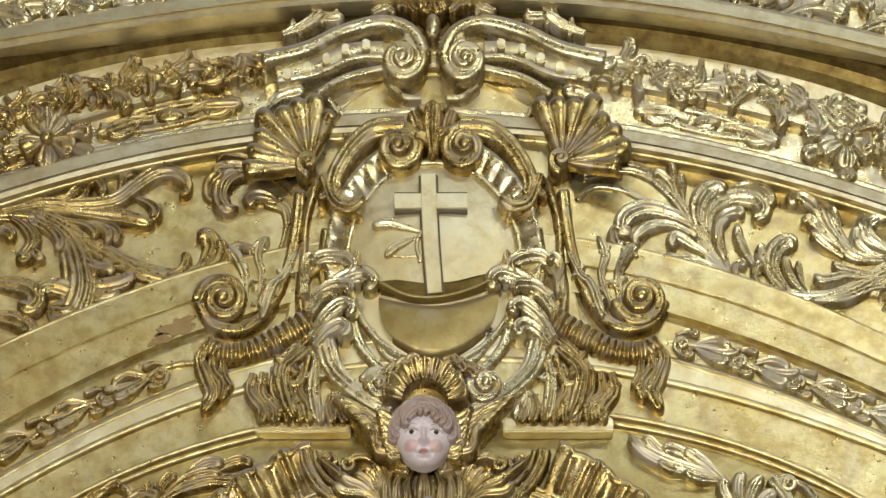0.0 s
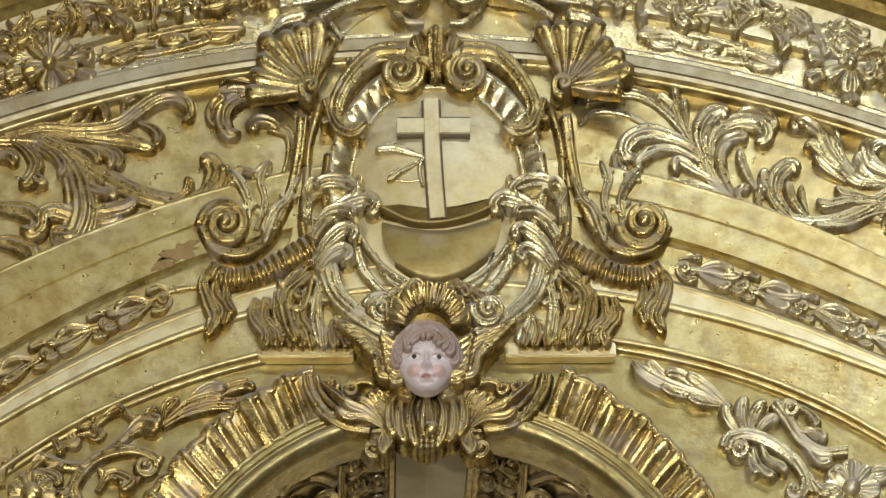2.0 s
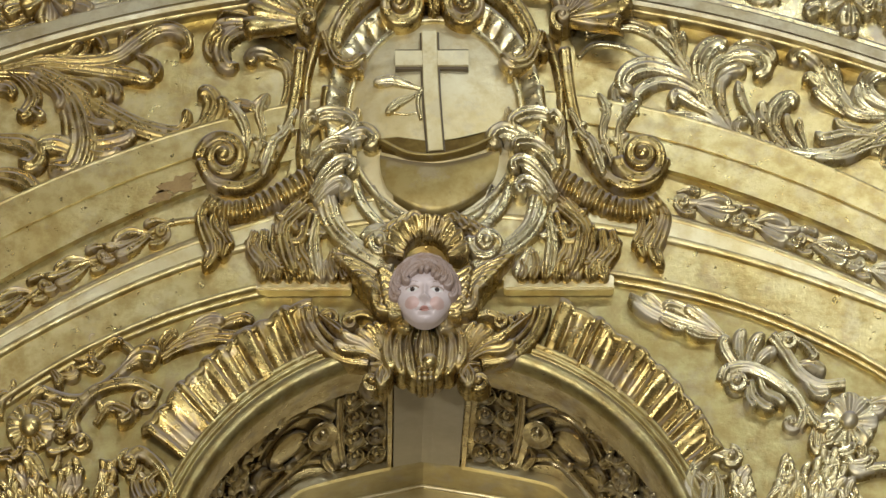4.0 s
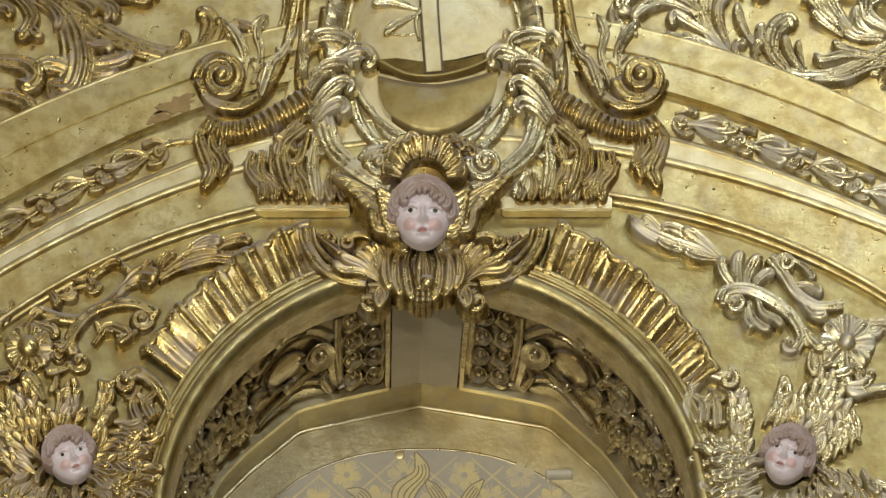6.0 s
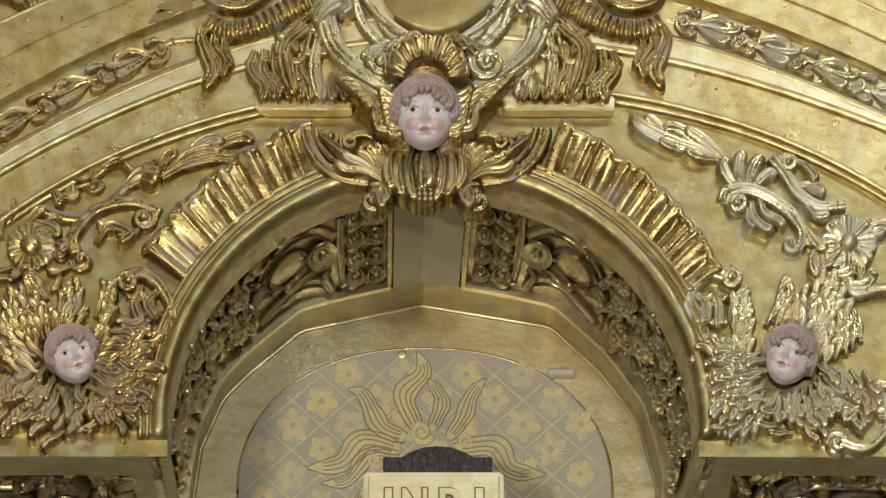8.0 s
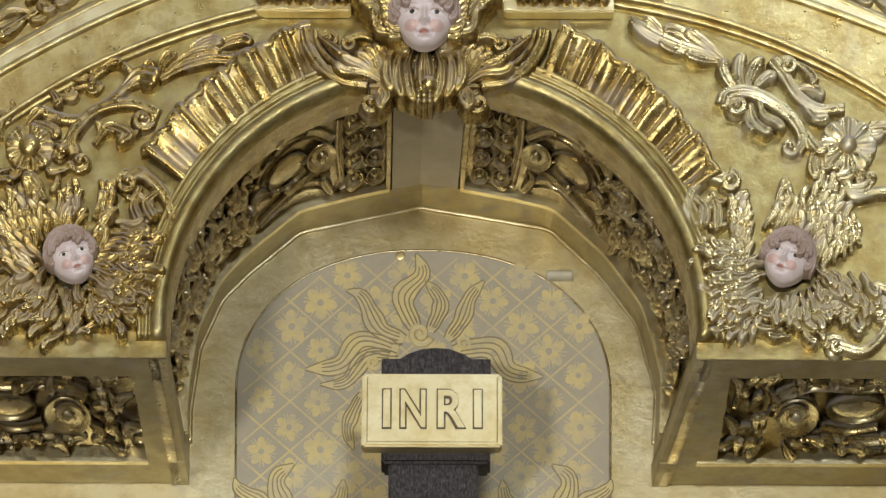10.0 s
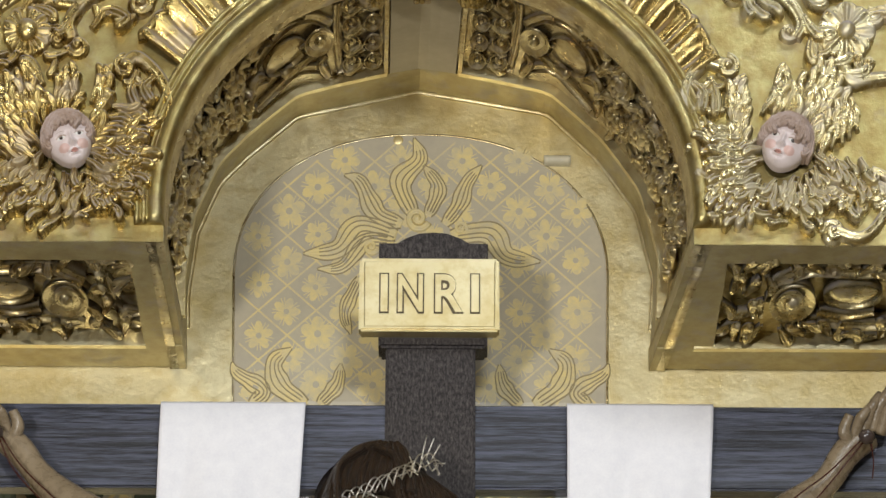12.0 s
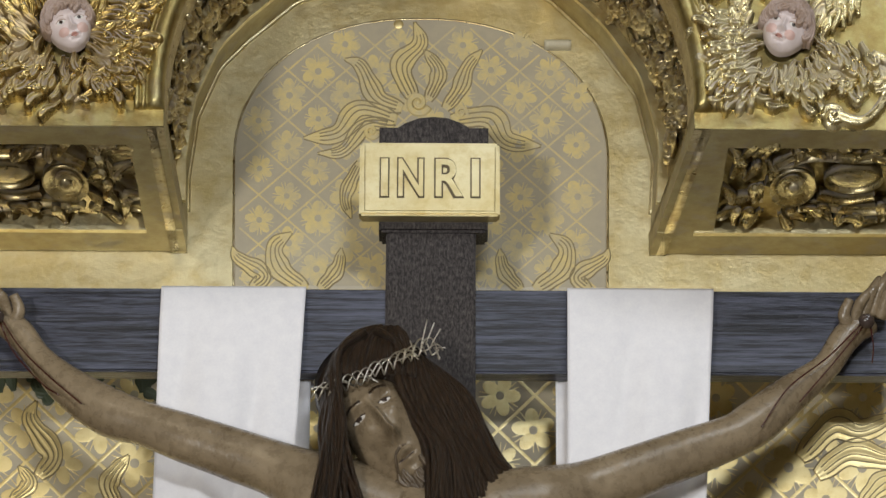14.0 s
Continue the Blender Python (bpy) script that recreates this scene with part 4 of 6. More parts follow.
P = Parts()
stem(P, [(1030, 300), (1100, 286), (1150, 300), (1200, 345), (1235, 402), (1262, 452), (1305, 488), (1370, 510), (1440, 520), (1500, 508), (1560, 474), (1640, 420)], 13, 15, 8, 0.6, reeds=4, n=100)
stem(P, [(1020, 345), (1050, 322), (1100, 326), (1150, 350), (1190, 368)], 5, 6, 8, 0.9)
stem(P, [(1290, 494), (1400, 532), (1500, 565), (1600, 610)], 6, 6, 6, 0.9)
for path, w in (([(1195, 345), (1185, 318), (1165, 302), (1155, 308)], 8), ([(1200, 342), (1192, 312), (1188, 292), (1178, 288)], 10), ([(1210, 352), (1206, 325), (1204, 304)], 9),
                ([(1245, 408), (1205, 378), (1150, 362), (1112, 374), (1100, 400), (1120, 412)], 18), ([(1235, 412), (1190, 392), (1150, 396), (1124, 418), (1132, 432)], 12), ([(1112, 378), (1086, 400), (1088, 428), (1108, 432)], 11),
                ([(1262, 448), (1228, 430), (1198, 414), (1188, 424), (1196, 436)], 12), ([(1270, 466), (1228, 455), (1192, 456), (1178, 444)], 12), ([(1252, 425), (1234, 375), (1244, 342), (1268, 328), (1284, 340)], 20),
                ([(1252, 402), (1262, 362), (1300, 342), (1338, 348), (1350, 372), (1330, 382)], 19), ([(1275, 345), (1310, 324), (1345, 330), (1364, 350), (1358, 360)], 13), ([(1262, 405), (1276, 378), (1302, 370), (1318, 380)], 12),
                ([(1300, 488), (1275, 435), (1272, 398), (1292, 382)], 11), ([(1345, 480), (1312, 430), (1302, 392)], 10), ([(1320, 498), (1300, 475), (1308, 462), (1322, 470)], 9), ([(1345, 500), (1335, 478), (1342, 464), (1352, 472)], 9),
                ([(1400, 516), (1368, 474), (1372, 440), (1396, 424), (1404, 438)], 19), ([(1370, 500), (1352, 460), (1346, 438), (1356, 434)], 11), ([(1425, 515), (1396, 480), (1388, 450)], 10), ([(1425, 505), (1414, 478), (1412, 458)], 7),
                ([(1568, 452), (1512, 446), (1470, 402), (1446, 356), (1418, 340), (1402, 350), (1410, 360)], 21), ([(1505, 446), (1462, 412), (1432, 386), (1418, 392)], 12), ([(1492, 450), (1452, 424), (1434, 406)], 9), ([(1488, 412), (1480, 382), (1468, 362)], 9),
                ([(1550, 448), (1522, 430), (1514, 410), (1524, 404)], 11), ([(1580, 440), (1536, 412), (1534, 388), (1556, 380), (1566, 392)], 18), ([(1540, 478), (1490, 472), (1472, 460)], 9), ([(1560, 488), (1500, 484), (1456, 494), (1440, 482)], 12),
                ([(1630, 500), (1550, 505), (1490, 528), (1430, 528)], 9), ([(1118, 532), (1104, 492), (1112, 462), (1136, 446)], 12), ([(1132, 532), (1122, 502), (1136, 478), (1144, 474)], 11), ([(1104, 524), (1090, 476), (1084, 436)], 9)):
    lobe(P, path, w, 14, 9, 12, 3 if w > 13 else 2, 34)
volute(P, 1585, 520, 44, 180, 1.3, 1, 8, 14)
carve("acanthus_scroll", "gilded acanthus scroll carved across the curved field", "scrollwork", P, GOLD_CARVED, FIELD, "acanthus scrolls")

# thin garlands in the channel between the plain boards
for k, (u0, u1) in enumerate(((-80, 345), (1195, 1660))):
    P = Parts()
    f = lambda u: mid(u, CHANNEL_TOP, CHANNEL_LOW)
    us = np.linspace(u0, u1, 12)
    stem(P, np.stack([us, f(us) + 7 * np.sin(us / 26.0)], -1), 6, 5, 14, 0.9, n=90)
    d = -1 if k == 0 else 1
    for i, u in enumerate(np.arange(u0 + 30, u1 - 30, 104)):
        at = lambda a, b: (u + d * a, f(u + d * a) + b)
        volute(P, *at(-20, 4), 17, 90, 1.6, d, 14, 10, 0.3)
        for path, w in (([at(-8, 12), at(14, -8), at(40, -20), at(60, -14), at(58, -4)], 10), ([at(0, 2), at(26, 12), at(52, 16), at(66, 6)], 11), ([at(20, -4), at(46, -2), at(74, -8), at(84, -18)], 9), ([at(-30, -10), at(-10, -20), at(12, -18)], 8), ([at(48, 8), at(70, 18), at(88, 12)], 8), ([at(-34, 14), at(-18, 24), at(4, 20)], 7)):
            lobe(P, path, w, 13, 12, 10, 2, 24, 13)
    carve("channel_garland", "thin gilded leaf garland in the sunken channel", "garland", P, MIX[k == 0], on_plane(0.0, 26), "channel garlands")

# spandrel sprays
P = Parts()
flower(P, 50, 1005, 44, 9, 16, 8)
dome(P, 50, 1005, 20, 20, 16, 16)
clusters(P, [(-60, 1000), (0, 960), (50, 945), (110, 1000), (90, 1060), (0, 1060), (-50, 1040)], 14, 24, 20, random.Random(7), 6, 14)
stem(P, [(70, 940), (120, 955), (160, 945), (230, 885), (200, 855), (150, 890)], 12, 8, 6, 1.0)
volute(P, 160, 893, 20, 0, 1.2, 1, 8, 12)
stem(P, [(130, 1020), (125, 985), (165, 940), (230, 925), (280, 945)], 15, 11, 6, 1.0, reeds=2)
volute(P, 250, 955, 26, -60, 1.3, 1, 8, 14)
volute(P, 140, 1030, 22, 180, 1.3, -1, 8, 14)
leaf(P, [(165, 1000), (190, 970), (225, 985), (205, 1005)], 18, 4, 16, 16, 8)
for path, w in (([(280, 884), (320, 862), (370, 848), (414, 850), (440, 838)], 14), ([(290, 872), (326, 846), (364, 836), (392, 842)], 12), ([(320, 856), (338, 832), (366, 818), (396, 822)], 13), ([(366, 842), (396, 820), (428, 814), (446, 826)], 12), ([(280, 880), (284, 858), (298, 844), (312, 848)], 12), ([(262, 890), (258, 866), (272, 856)], 11)):
    lobe(P, path, w, 15, 8, 12, 3, 30, 17, 0.5)
leaf(P, [(215, 900), (245, 880), (280, 890)], 22, 3, 16, 16, 8)
clusters(P, [(90, 930), (150, 880), (200, 850)], 12, 20, 10, random.Random(17), 6, 14)
carve("spandrel_spray", "gilded carved spray of flower and scrolls on the spandrel", "scrollwork", P, MIX[1], LOW, "spandrel sprays")

P = Parts()
for path, w in (([(1290, 856), (1240, 836), (1190, 822), (1150, 806), (1120, 786), (1112, 772)], 15), ([(1280, 850), (1250, 824), (1222, 806), (1204, 800)], 12), ([(1240, 830), (1206, 802), (1180, 796), (1168, 804)], 12), ([(1200, 822), (1168, 800), (1146, 782), (1132, 782)], 11), ([(1270, 850), (1232, 846), (1206, 836)], 9), ([(1220, 836), (1186, 830), (1160, 818)], 9)):
    lobe(P, path, w, 15, 8, 12, 3, 30, 17, 0.5)
for path, w in (([(1312, 912), (1290, 890), (1276, 866), (1284, 848)], 13), ([(1314, 908), (1304, 876), (1306, 850), (1318, 842)], 13), ([(1318, 908), (1324, 878), (1338, 854), (1350, 856)], 13), ([(1324, 912), (1340, 888), (1358, 876), (1368, 886)], 11),
                ([(1325, 925), (1330, 952), (1346, 972), (1366, 980)], 11), ([(1340, 920), (1350, 946), (1372, 960), (1384, 976)], 11), ([(1320, 935), (1320, 958), (1332, 978)], 9), ([(1400, 900), (1424, 896), (1446, 906), (1450, 918)], 11), ([(1420, 925), (1440, 950), (1466, 952)], 11),
                ([(1400, 850), (1420, 862), (1436, 884), (1428, 894)], 10)):
    lobe(P, path, w, 15, 8, 12, 2, 26, 15, 0.5)
stem(P, [(1276, 926), (1284, 908), (1318, 902), (1360, 918), (1398, 948), (1418, 984), (1408, 1010)], 15, 11, 8, 1.0, reeds=3, n=60)
volute(P, 1299, 930, 24, 180, 1.6, 1, 10, 14)
volute(P, 1396, 1000, 18, 0, 1.4, 1, 10, 12)
stem(P, [(1362, 846), (1384, 872), (1408, 908), (1446, 932), (1492, 930)], 13, 11, 8, 1.0, reeds=3, n=50)
volute(P, 1390, 858, 21, 180, 1.5, 1, 10, 14)
flower(P, 1498, 998, 52, 8, 18, 8)
dome(P, 1498, 998, 16, 16, 16, 16)
clusters(P, [(1430, 990), (1450, 1040), (1490, 1070), (1550, 1050)], 14, 24, 12, random.Random(9), 6, 14)
stem(P, [(1490, 1050), (1510, 1085), (1545, 1080), (1600, 1075)], 14, 11, 6, 1.0)
clusters(P, [(1530, 960), (1590, 960), (1620, 1010)], 20, 26, 10, random.Random(8), 6, 14)
carve("spandrel_spray", "gilded carved spray of leaves, scrolls and flower on the spandrel", "scrollwork", P, MIX[0], LOW, "spandrel sprays")

for c in ([(222, 1068), (245, 1050), (285, 1085), (302, 1130), (300, 1165)], [(1290, 1062), (1250, 1052), (1218, 1090), (1212, 1140), (1228, 1168)]):
    P = Parts()
    d = 1 if c[0][0] < 760 else -1
    stem(P, c, 15, 10, 8, 1.0, reeds=2)
    volute(P, c[0][0] + d * 2, c[0][1], 24, 270, 1.3, -d, 10, 14)
    leaf(P, [(c[2][0] - d * 10, c[2][1]), (c[2][0] - d * 28, c[2][1] + 20), (c[3][0] - d * 30, c[3][1] + 10)], 18, 4, 16, 14, 8)
    leaf(P, [(c[2][0] - d * 40, c[2][1] - 10), (c[2][0] - d * 50, c[2][1] + 25), (c[3][0] - d * 55, c[3][1] + 15)], 16, 4, 14, 14, 8)
    volute(P, c[-1][0] - d * 14, c[-1][1] - 4, 16, 0, 1.2, d, 8, 10)
    carve("c_scroll", "gilded C-scroll beside the arch", "scroll", P, MIX[d > 0], LOW, "C-scrolls beside the arch")


def wings(name, label, specs, seed, to, mat):
    P = Parts()
    for i, (path, half, size, rows, lean, side) in enumerate(specs):
        P.kind = "feather"
        plumage(P, path, half, size, rows, random.Random(seed + i), 10, lean, side)
    for k, (kind, one) in enumerate(P.each):
        P.each[k] = ("feather", one)
    return carve(name, label, "wings", P, mat, to, "cherub wings")


wings("cherub_wings", "gilded feathered wings round a cherub head", [
    ([(185, 1225), (230, 1170), (252, 1140)], 34, 37, 3, 0.55, 1), ([(170, 1240), (220, 1230), (246, 1200)], 40, 40, 3, 0.5, 1), ([(170, 1260), (220, 1280), (238, 1296)], 40, 40, 3, 0.2, 1),
    ([(160, 1270), (150, 1296), (170, 1306)], 40, 37, 3, 0.3, -1), ([(110, 1270), (90, 1296), (60, 1304)], 44, 40, 3, 0.3, -1), ([(80, 1250), (20, 1270), (-40, 1296)], 40, 40, 3, 0.4, -1),
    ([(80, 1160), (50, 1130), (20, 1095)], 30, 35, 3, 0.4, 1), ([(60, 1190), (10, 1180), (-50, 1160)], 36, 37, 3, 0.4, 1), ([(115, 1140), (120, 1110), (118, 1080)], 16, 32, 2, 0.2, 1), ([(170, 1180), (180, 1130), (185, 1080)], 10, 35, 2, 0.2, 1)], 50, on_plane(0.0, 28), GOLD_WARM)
wings("cherub_wings", "gilded feathered wings round a cherub head", [
    ([(1330, 1225), (1280, 1200), (1264, 1175)], 34, 37, 3, 0.45, -1), ([(1330, 1260), (1280, 1250), (1264, 1240)], 36, 40, 3, 0.45, -1), ([(1330, 1280), (1290, 1296), (1270, 1302)], 36, 40, 3, 0.3, -1),
    ([(1370, 1270), (1370, 1296), (1350, 1306)], 40, 37, 3, 0.3, 1), ([(1420, 1270), (1440, 1296), (1460, 1304)], 40, 37, 3, 0.3, 1), ([(1450, 1250), (1500, 1260), (1540, 1290)], 36, 37, 3, 0.4, 1),
    ([(1440, 1180), (1470, 1160), (1505, 1120)], 34, 35, 3, 0.4, -1), ([(1420, 1140), (1440, 1110), (1480, 1080)], 30, 35, 3, 0.3, -1), ([(1375, 1130), (1385, 1100), (1385, 1075)], 14, 32, 2, 0.2, 1), ([(1310, 1200), (1310, 1150), (1300, 1090)], 12, 35, 2, 0.2, 1)], 70, on_plane(0.0, 28), GOLD_CARVED)
P = Parts()
stem(P, [(1480, 1350), (1530, 1360), (1568, 1320), (1575, 1260), (1545, 1240)], 12, 8, 8, 1.0, reeds=2)
volute(P, 1550, 1256, 20, 0, 1.3, -1, 8, 12)
volute(P, 1478, 1352, 24, 180, 1.3, 1, 8, 12)
clusters(P, [(1500, 1300), (1560, 1290), (1620, 1320)], 24, 24, 16, random.Random(33), 6, 14)
carve("c_scroll", "gilded C-scroll at the end of a wing", "scroll", P, MIX[0], LOW, "C-scrolls beside the arch")
P = Parts()
clusters(P, [(-60, 1090), (0, 1060), (60, 1090), (20, 1140), (-40, 1190)], 22, 26, 22, random.Random(34), 6, 16)
dome(P, 68, 1140, 17, 15, 16, 12)
carve("leaf_spray", "gilded leaves and a round boss above a wing", "ornament", P, MIX[1], LOW)

# the keystone ornament under the central cherub
P = Parts()
for d in (1, -1):
    m = (lambda q: q) if d == 1 else (lambda q: mirror(q, 748))
    stem(P, m([(535, 786), (542, 815), (566, 852), (602, 876), (648, 884)]), 13, 9, 22, 1.0, reeds=3, n=50)
    stem(P, m([(552, 786), (562, 818), (590, 846), (620, 856)]), 6, 5, 22, 1.0)
    volute(P, *m([(580, 806)])[0], 20, 200, 1.3, d, 22, 12)
    stem(P, m([(606, 806), (640, 796), (672, 814), (690, 850), (694, 880)]), 9, 8, 22, 1.0, reeds=2)
    volute(P, *m([(616, 812)])[0], 17, 270, 1.3, -d, 24, 12)
    for path, w in (([(672, 884), (640, 868), (606, 866), (588, 850)], 11), ([(672, 880), (640, 856), (612, 846), (600, 832)], 11), ([(674, 876), (648, 846), (624, 836)], 10), ([(676, 872), (660, 840), (640, 826)], 10), ([(680, 870), (672, 838), (656, 820)], 9),
                    ([(700, 815), (684, 840), (682, 876), (692, 905)], 13), ([(712, 820), (700, 850), (700, 890), (712, 916)], 13), ([(728, 822), (718, 856), (722, 900), (732, 924)], 12), ([(690, 880), (672, 900), (668, 924), (680, 934)], 11),
                    ([(650, 890), (672, 892), (682, 912), (670, 932)], 9), ([(742, 826), (736, 862), (738, 890)], 9), ([(560, 800), (590, 826), (604, 842)], 8), ([(690, 800), (702, 822), (724, 830)], 14)):
        lobe(P, m(path), w, 14, 28, 12, 2, 28)
    volute(P, *m([(652, 918)])[0], 24, 270, 1.5, d, 24, 10)
    volute(P, *m([(722, 820)])[0], 17, 90, 1.2, d, 40, 10)
lobe(P, [(748, 826), (748, 866), (748, 912)], 15, 18, 40, 10, 3, 30)
dome(P, 756, 896, 15, 14, 16, 50)
for i in range(9):
    dome(P, 738 + i % 3 * 10, 908 + i // 3 * 9, 6, 6, 10, 46)
carve("keystone_ornament", "gilded keystone of leaves and scrolls under the cherub", "ornament", P, GOLD_WARM, on_plane(0.0, 45))

P = Parts()
for d in (1, -1):
    m = (lambda q: q) if d == 1 else (lambda q: mirror(q, 748))
    for i in range(7):
        lobe(P, m([(702, 742 + 10 * i), (672 - i, 738 + 10 * i), (628 + 5 * i, 716 + 9 * i), (588 + 10 * i, 700 + 11 * i)]), 9, 9, 48 + 2 * i, 8, 2, 34, 13, 0.7)
    for i in range(5):
        lobe(P, m([(706, 746 + 13 * i), (690, 744 + 13 * i), (664 + 3 * i, 730 + 13 * i)]), 9, 9, 60, 6, 2, 20, 13, 0.6)
    for i in range(3):
        lobe(P, m([(706, 790 + 10 * i), (694, 790 + 11 * i), (676 + 4 * i, 782 + 13 * i)]), 8, 9, 62, 6, 2, 20, 13, 0.6)
for k, (kind, one) in enumerate(P.each):
    P.each[k] = ("feather", one)
carve("cherub_wings", "pair of raised gilded wings of the central cherub", "wings", P, GOLD_WARM, on_plane(0.0, 60), "cherub wings")

# ---- the cartouche ----
cartouche = thing("cartouche", "gilded oval cartouche with a boat and a cross in relief", "cartouche")
CART = on_plane(0.0, 50)


def add(parts, mat, parent=cartouche, to=CART):
    for kind, one in parts.each:
        m = mat[int(one.m[0][0]) % len(mat)] if isinstance(mat, (list, tuple)) else mat
        make(kind, one, m, parent, to)


sh = Shape()
flat(sh, [(560, 210), (640, 150), (700, 120), (830, 120), (900, 150), (970, 210), (1015, 330), (1010, 480), (1050, 640), (1070, 735), (465, 735), (480, 640), (520, 480), (515, 330)], 26, 30)
make("back_board", sh, GOLD_FIELD, cartouche, CART, smooth=False)
sh = Shape()
dome(sh, 766, 455, 168, 190, 36, 22, 0, 14, 48, 0.7)
make("oval_field", sh, GOLD_OVAL, cartouche, CART, "smooth domed gilded oval field")

# boat with its hull, inside and a mast that is a cross
hull = Shape()
n = 30
s = np.linspace(-1, 1, n)
ctop = np.stack([775 + 104 * s, 520 + 18 * (1 - s * s) - 12 * (s > 0) * s], -1)
rows = []
for k in np.linspace(0, 1, 9):
    squeeze = np.sqrt(np.clip(1 - (k * 0.98) ** 2.2, 0, 1))
    u = 775 + 106 * s * (0.72 + 0.28 * squeeze)
    v = ctop[:, 1] + 10 + k * (84 - 14 * s * s)
    h = 54 + 12 * np.sin(np.pi * (0.25 + 0.7 * k)) * np.sqrt(np.clip(1.05 - s * s, 0, 1))
    rows.append(np.stack([u, v, h], -1))
rim = rows[0].copy()
rim[:, 2] = 40
low = rows[-1].copy()
low[:, 2] = 30
hull.grid(np.stack([rim] + rows + [low]))
boat = make("boat", hull, GOLD_BOAT, cartouche, CART, "rounded brownish gilded hull of a boat")
# The boat's hollow is a flat dark plate; its shade is only colour.
sh = Shape()
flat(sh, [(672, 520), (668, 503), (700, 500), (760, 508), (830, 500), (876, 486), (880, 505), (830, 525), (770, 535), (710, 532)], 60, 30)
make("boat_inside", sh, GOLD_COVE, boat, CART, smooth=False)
sh = Shape()
stem(sh, [(668, 510), (720, 534), (775, 537), (830, 524), (879, 502)], 2.6, 2.6, 72, 0.9)
make("gunwale", sh, GOLD_BOAT, boat, CART)
for path, w, up in (([(757, 318), (760, 420), (768, 528)], 14, 0), ([(697, 364), (826, 364)], 14, -1.5)):
    sh, dk = Shape(), Shape()
    c = spline(path, 10)
    t = np.array([-1, -0.9, 0.9, 1.0])
    strip(sh, c, np.full(10, float(w)), np.tile(np.array([65, 68, 68, 65]) + up, (10, 1)), t)
    strip(dk, c, np.full(10, w + 3.2), np.tile(np.array([62.5, 63, 63, 62.5]) + up / 2, (10, 1)), t)
    make("relief_cross_arm", sh, GOLD_OVAL, cartouche, CART, "flat cross standing in the boat", smooth=False)
    make("incised_outline", dk, LEAD, cartouche, CART, smooth=False)
P = Parts()
leaf(P, [(745, 415), (715, 405), (690, 398), (658, 402)], 9, 3, 7, 3, 56)
leaf(P, [(742, 420), (720, 430), (700, 440), (680, 458)], 8, 3, 7, 3, 56)
stem(P, [(748, 452), (720, 458), (690, 455)], 3, 2, 56, 0.9)
stem(P, [(764, 400), (742, 420), (736, 440), (742, 470)], 5, 3, 60, 0.9)
add(P, GOLD_CARVED)

# fluted inner frame of the oval
for a0, a1 in ((158, 256), (-76, 22)):
    q = np.radians(np.linspace(a0, a1, 120))
    k = np.linspace(0, 1, 120)
    wave = np.abs(np.sin(np.pi * 11 * k))
    rows = []
    for j in np.linspace(0, 1, 7):
        r = 1.0 + 0.26 * j
        rows.append(np.stack([766 + 152 * r * np.cos(q), 455 + 172 * r * np.sin(q), 34 + 24 * j + 7 * wave * np.sin(np.pi * j)], -1))
    back = rows[-1].copy()
    back[:, 2] = 0
    front = rows[0].copy()
    front[:, 2] = 20
    make("fluted_frame", Shape().grid(np.stack([front] + rows + [back])), GOLD_CARVED, cartouche, CART)
sh = Shape()
q = np.radians(np.linspace(0, 360, 90))
stem(sh, np.stack([766 + 154 * np.cos(q), 460 + 178 * np.sin(q)], -1), 5, 5, 40, 0.9, n=120)
make("oval_rim", sh, GOLD_CARVED, cartouche, CART)

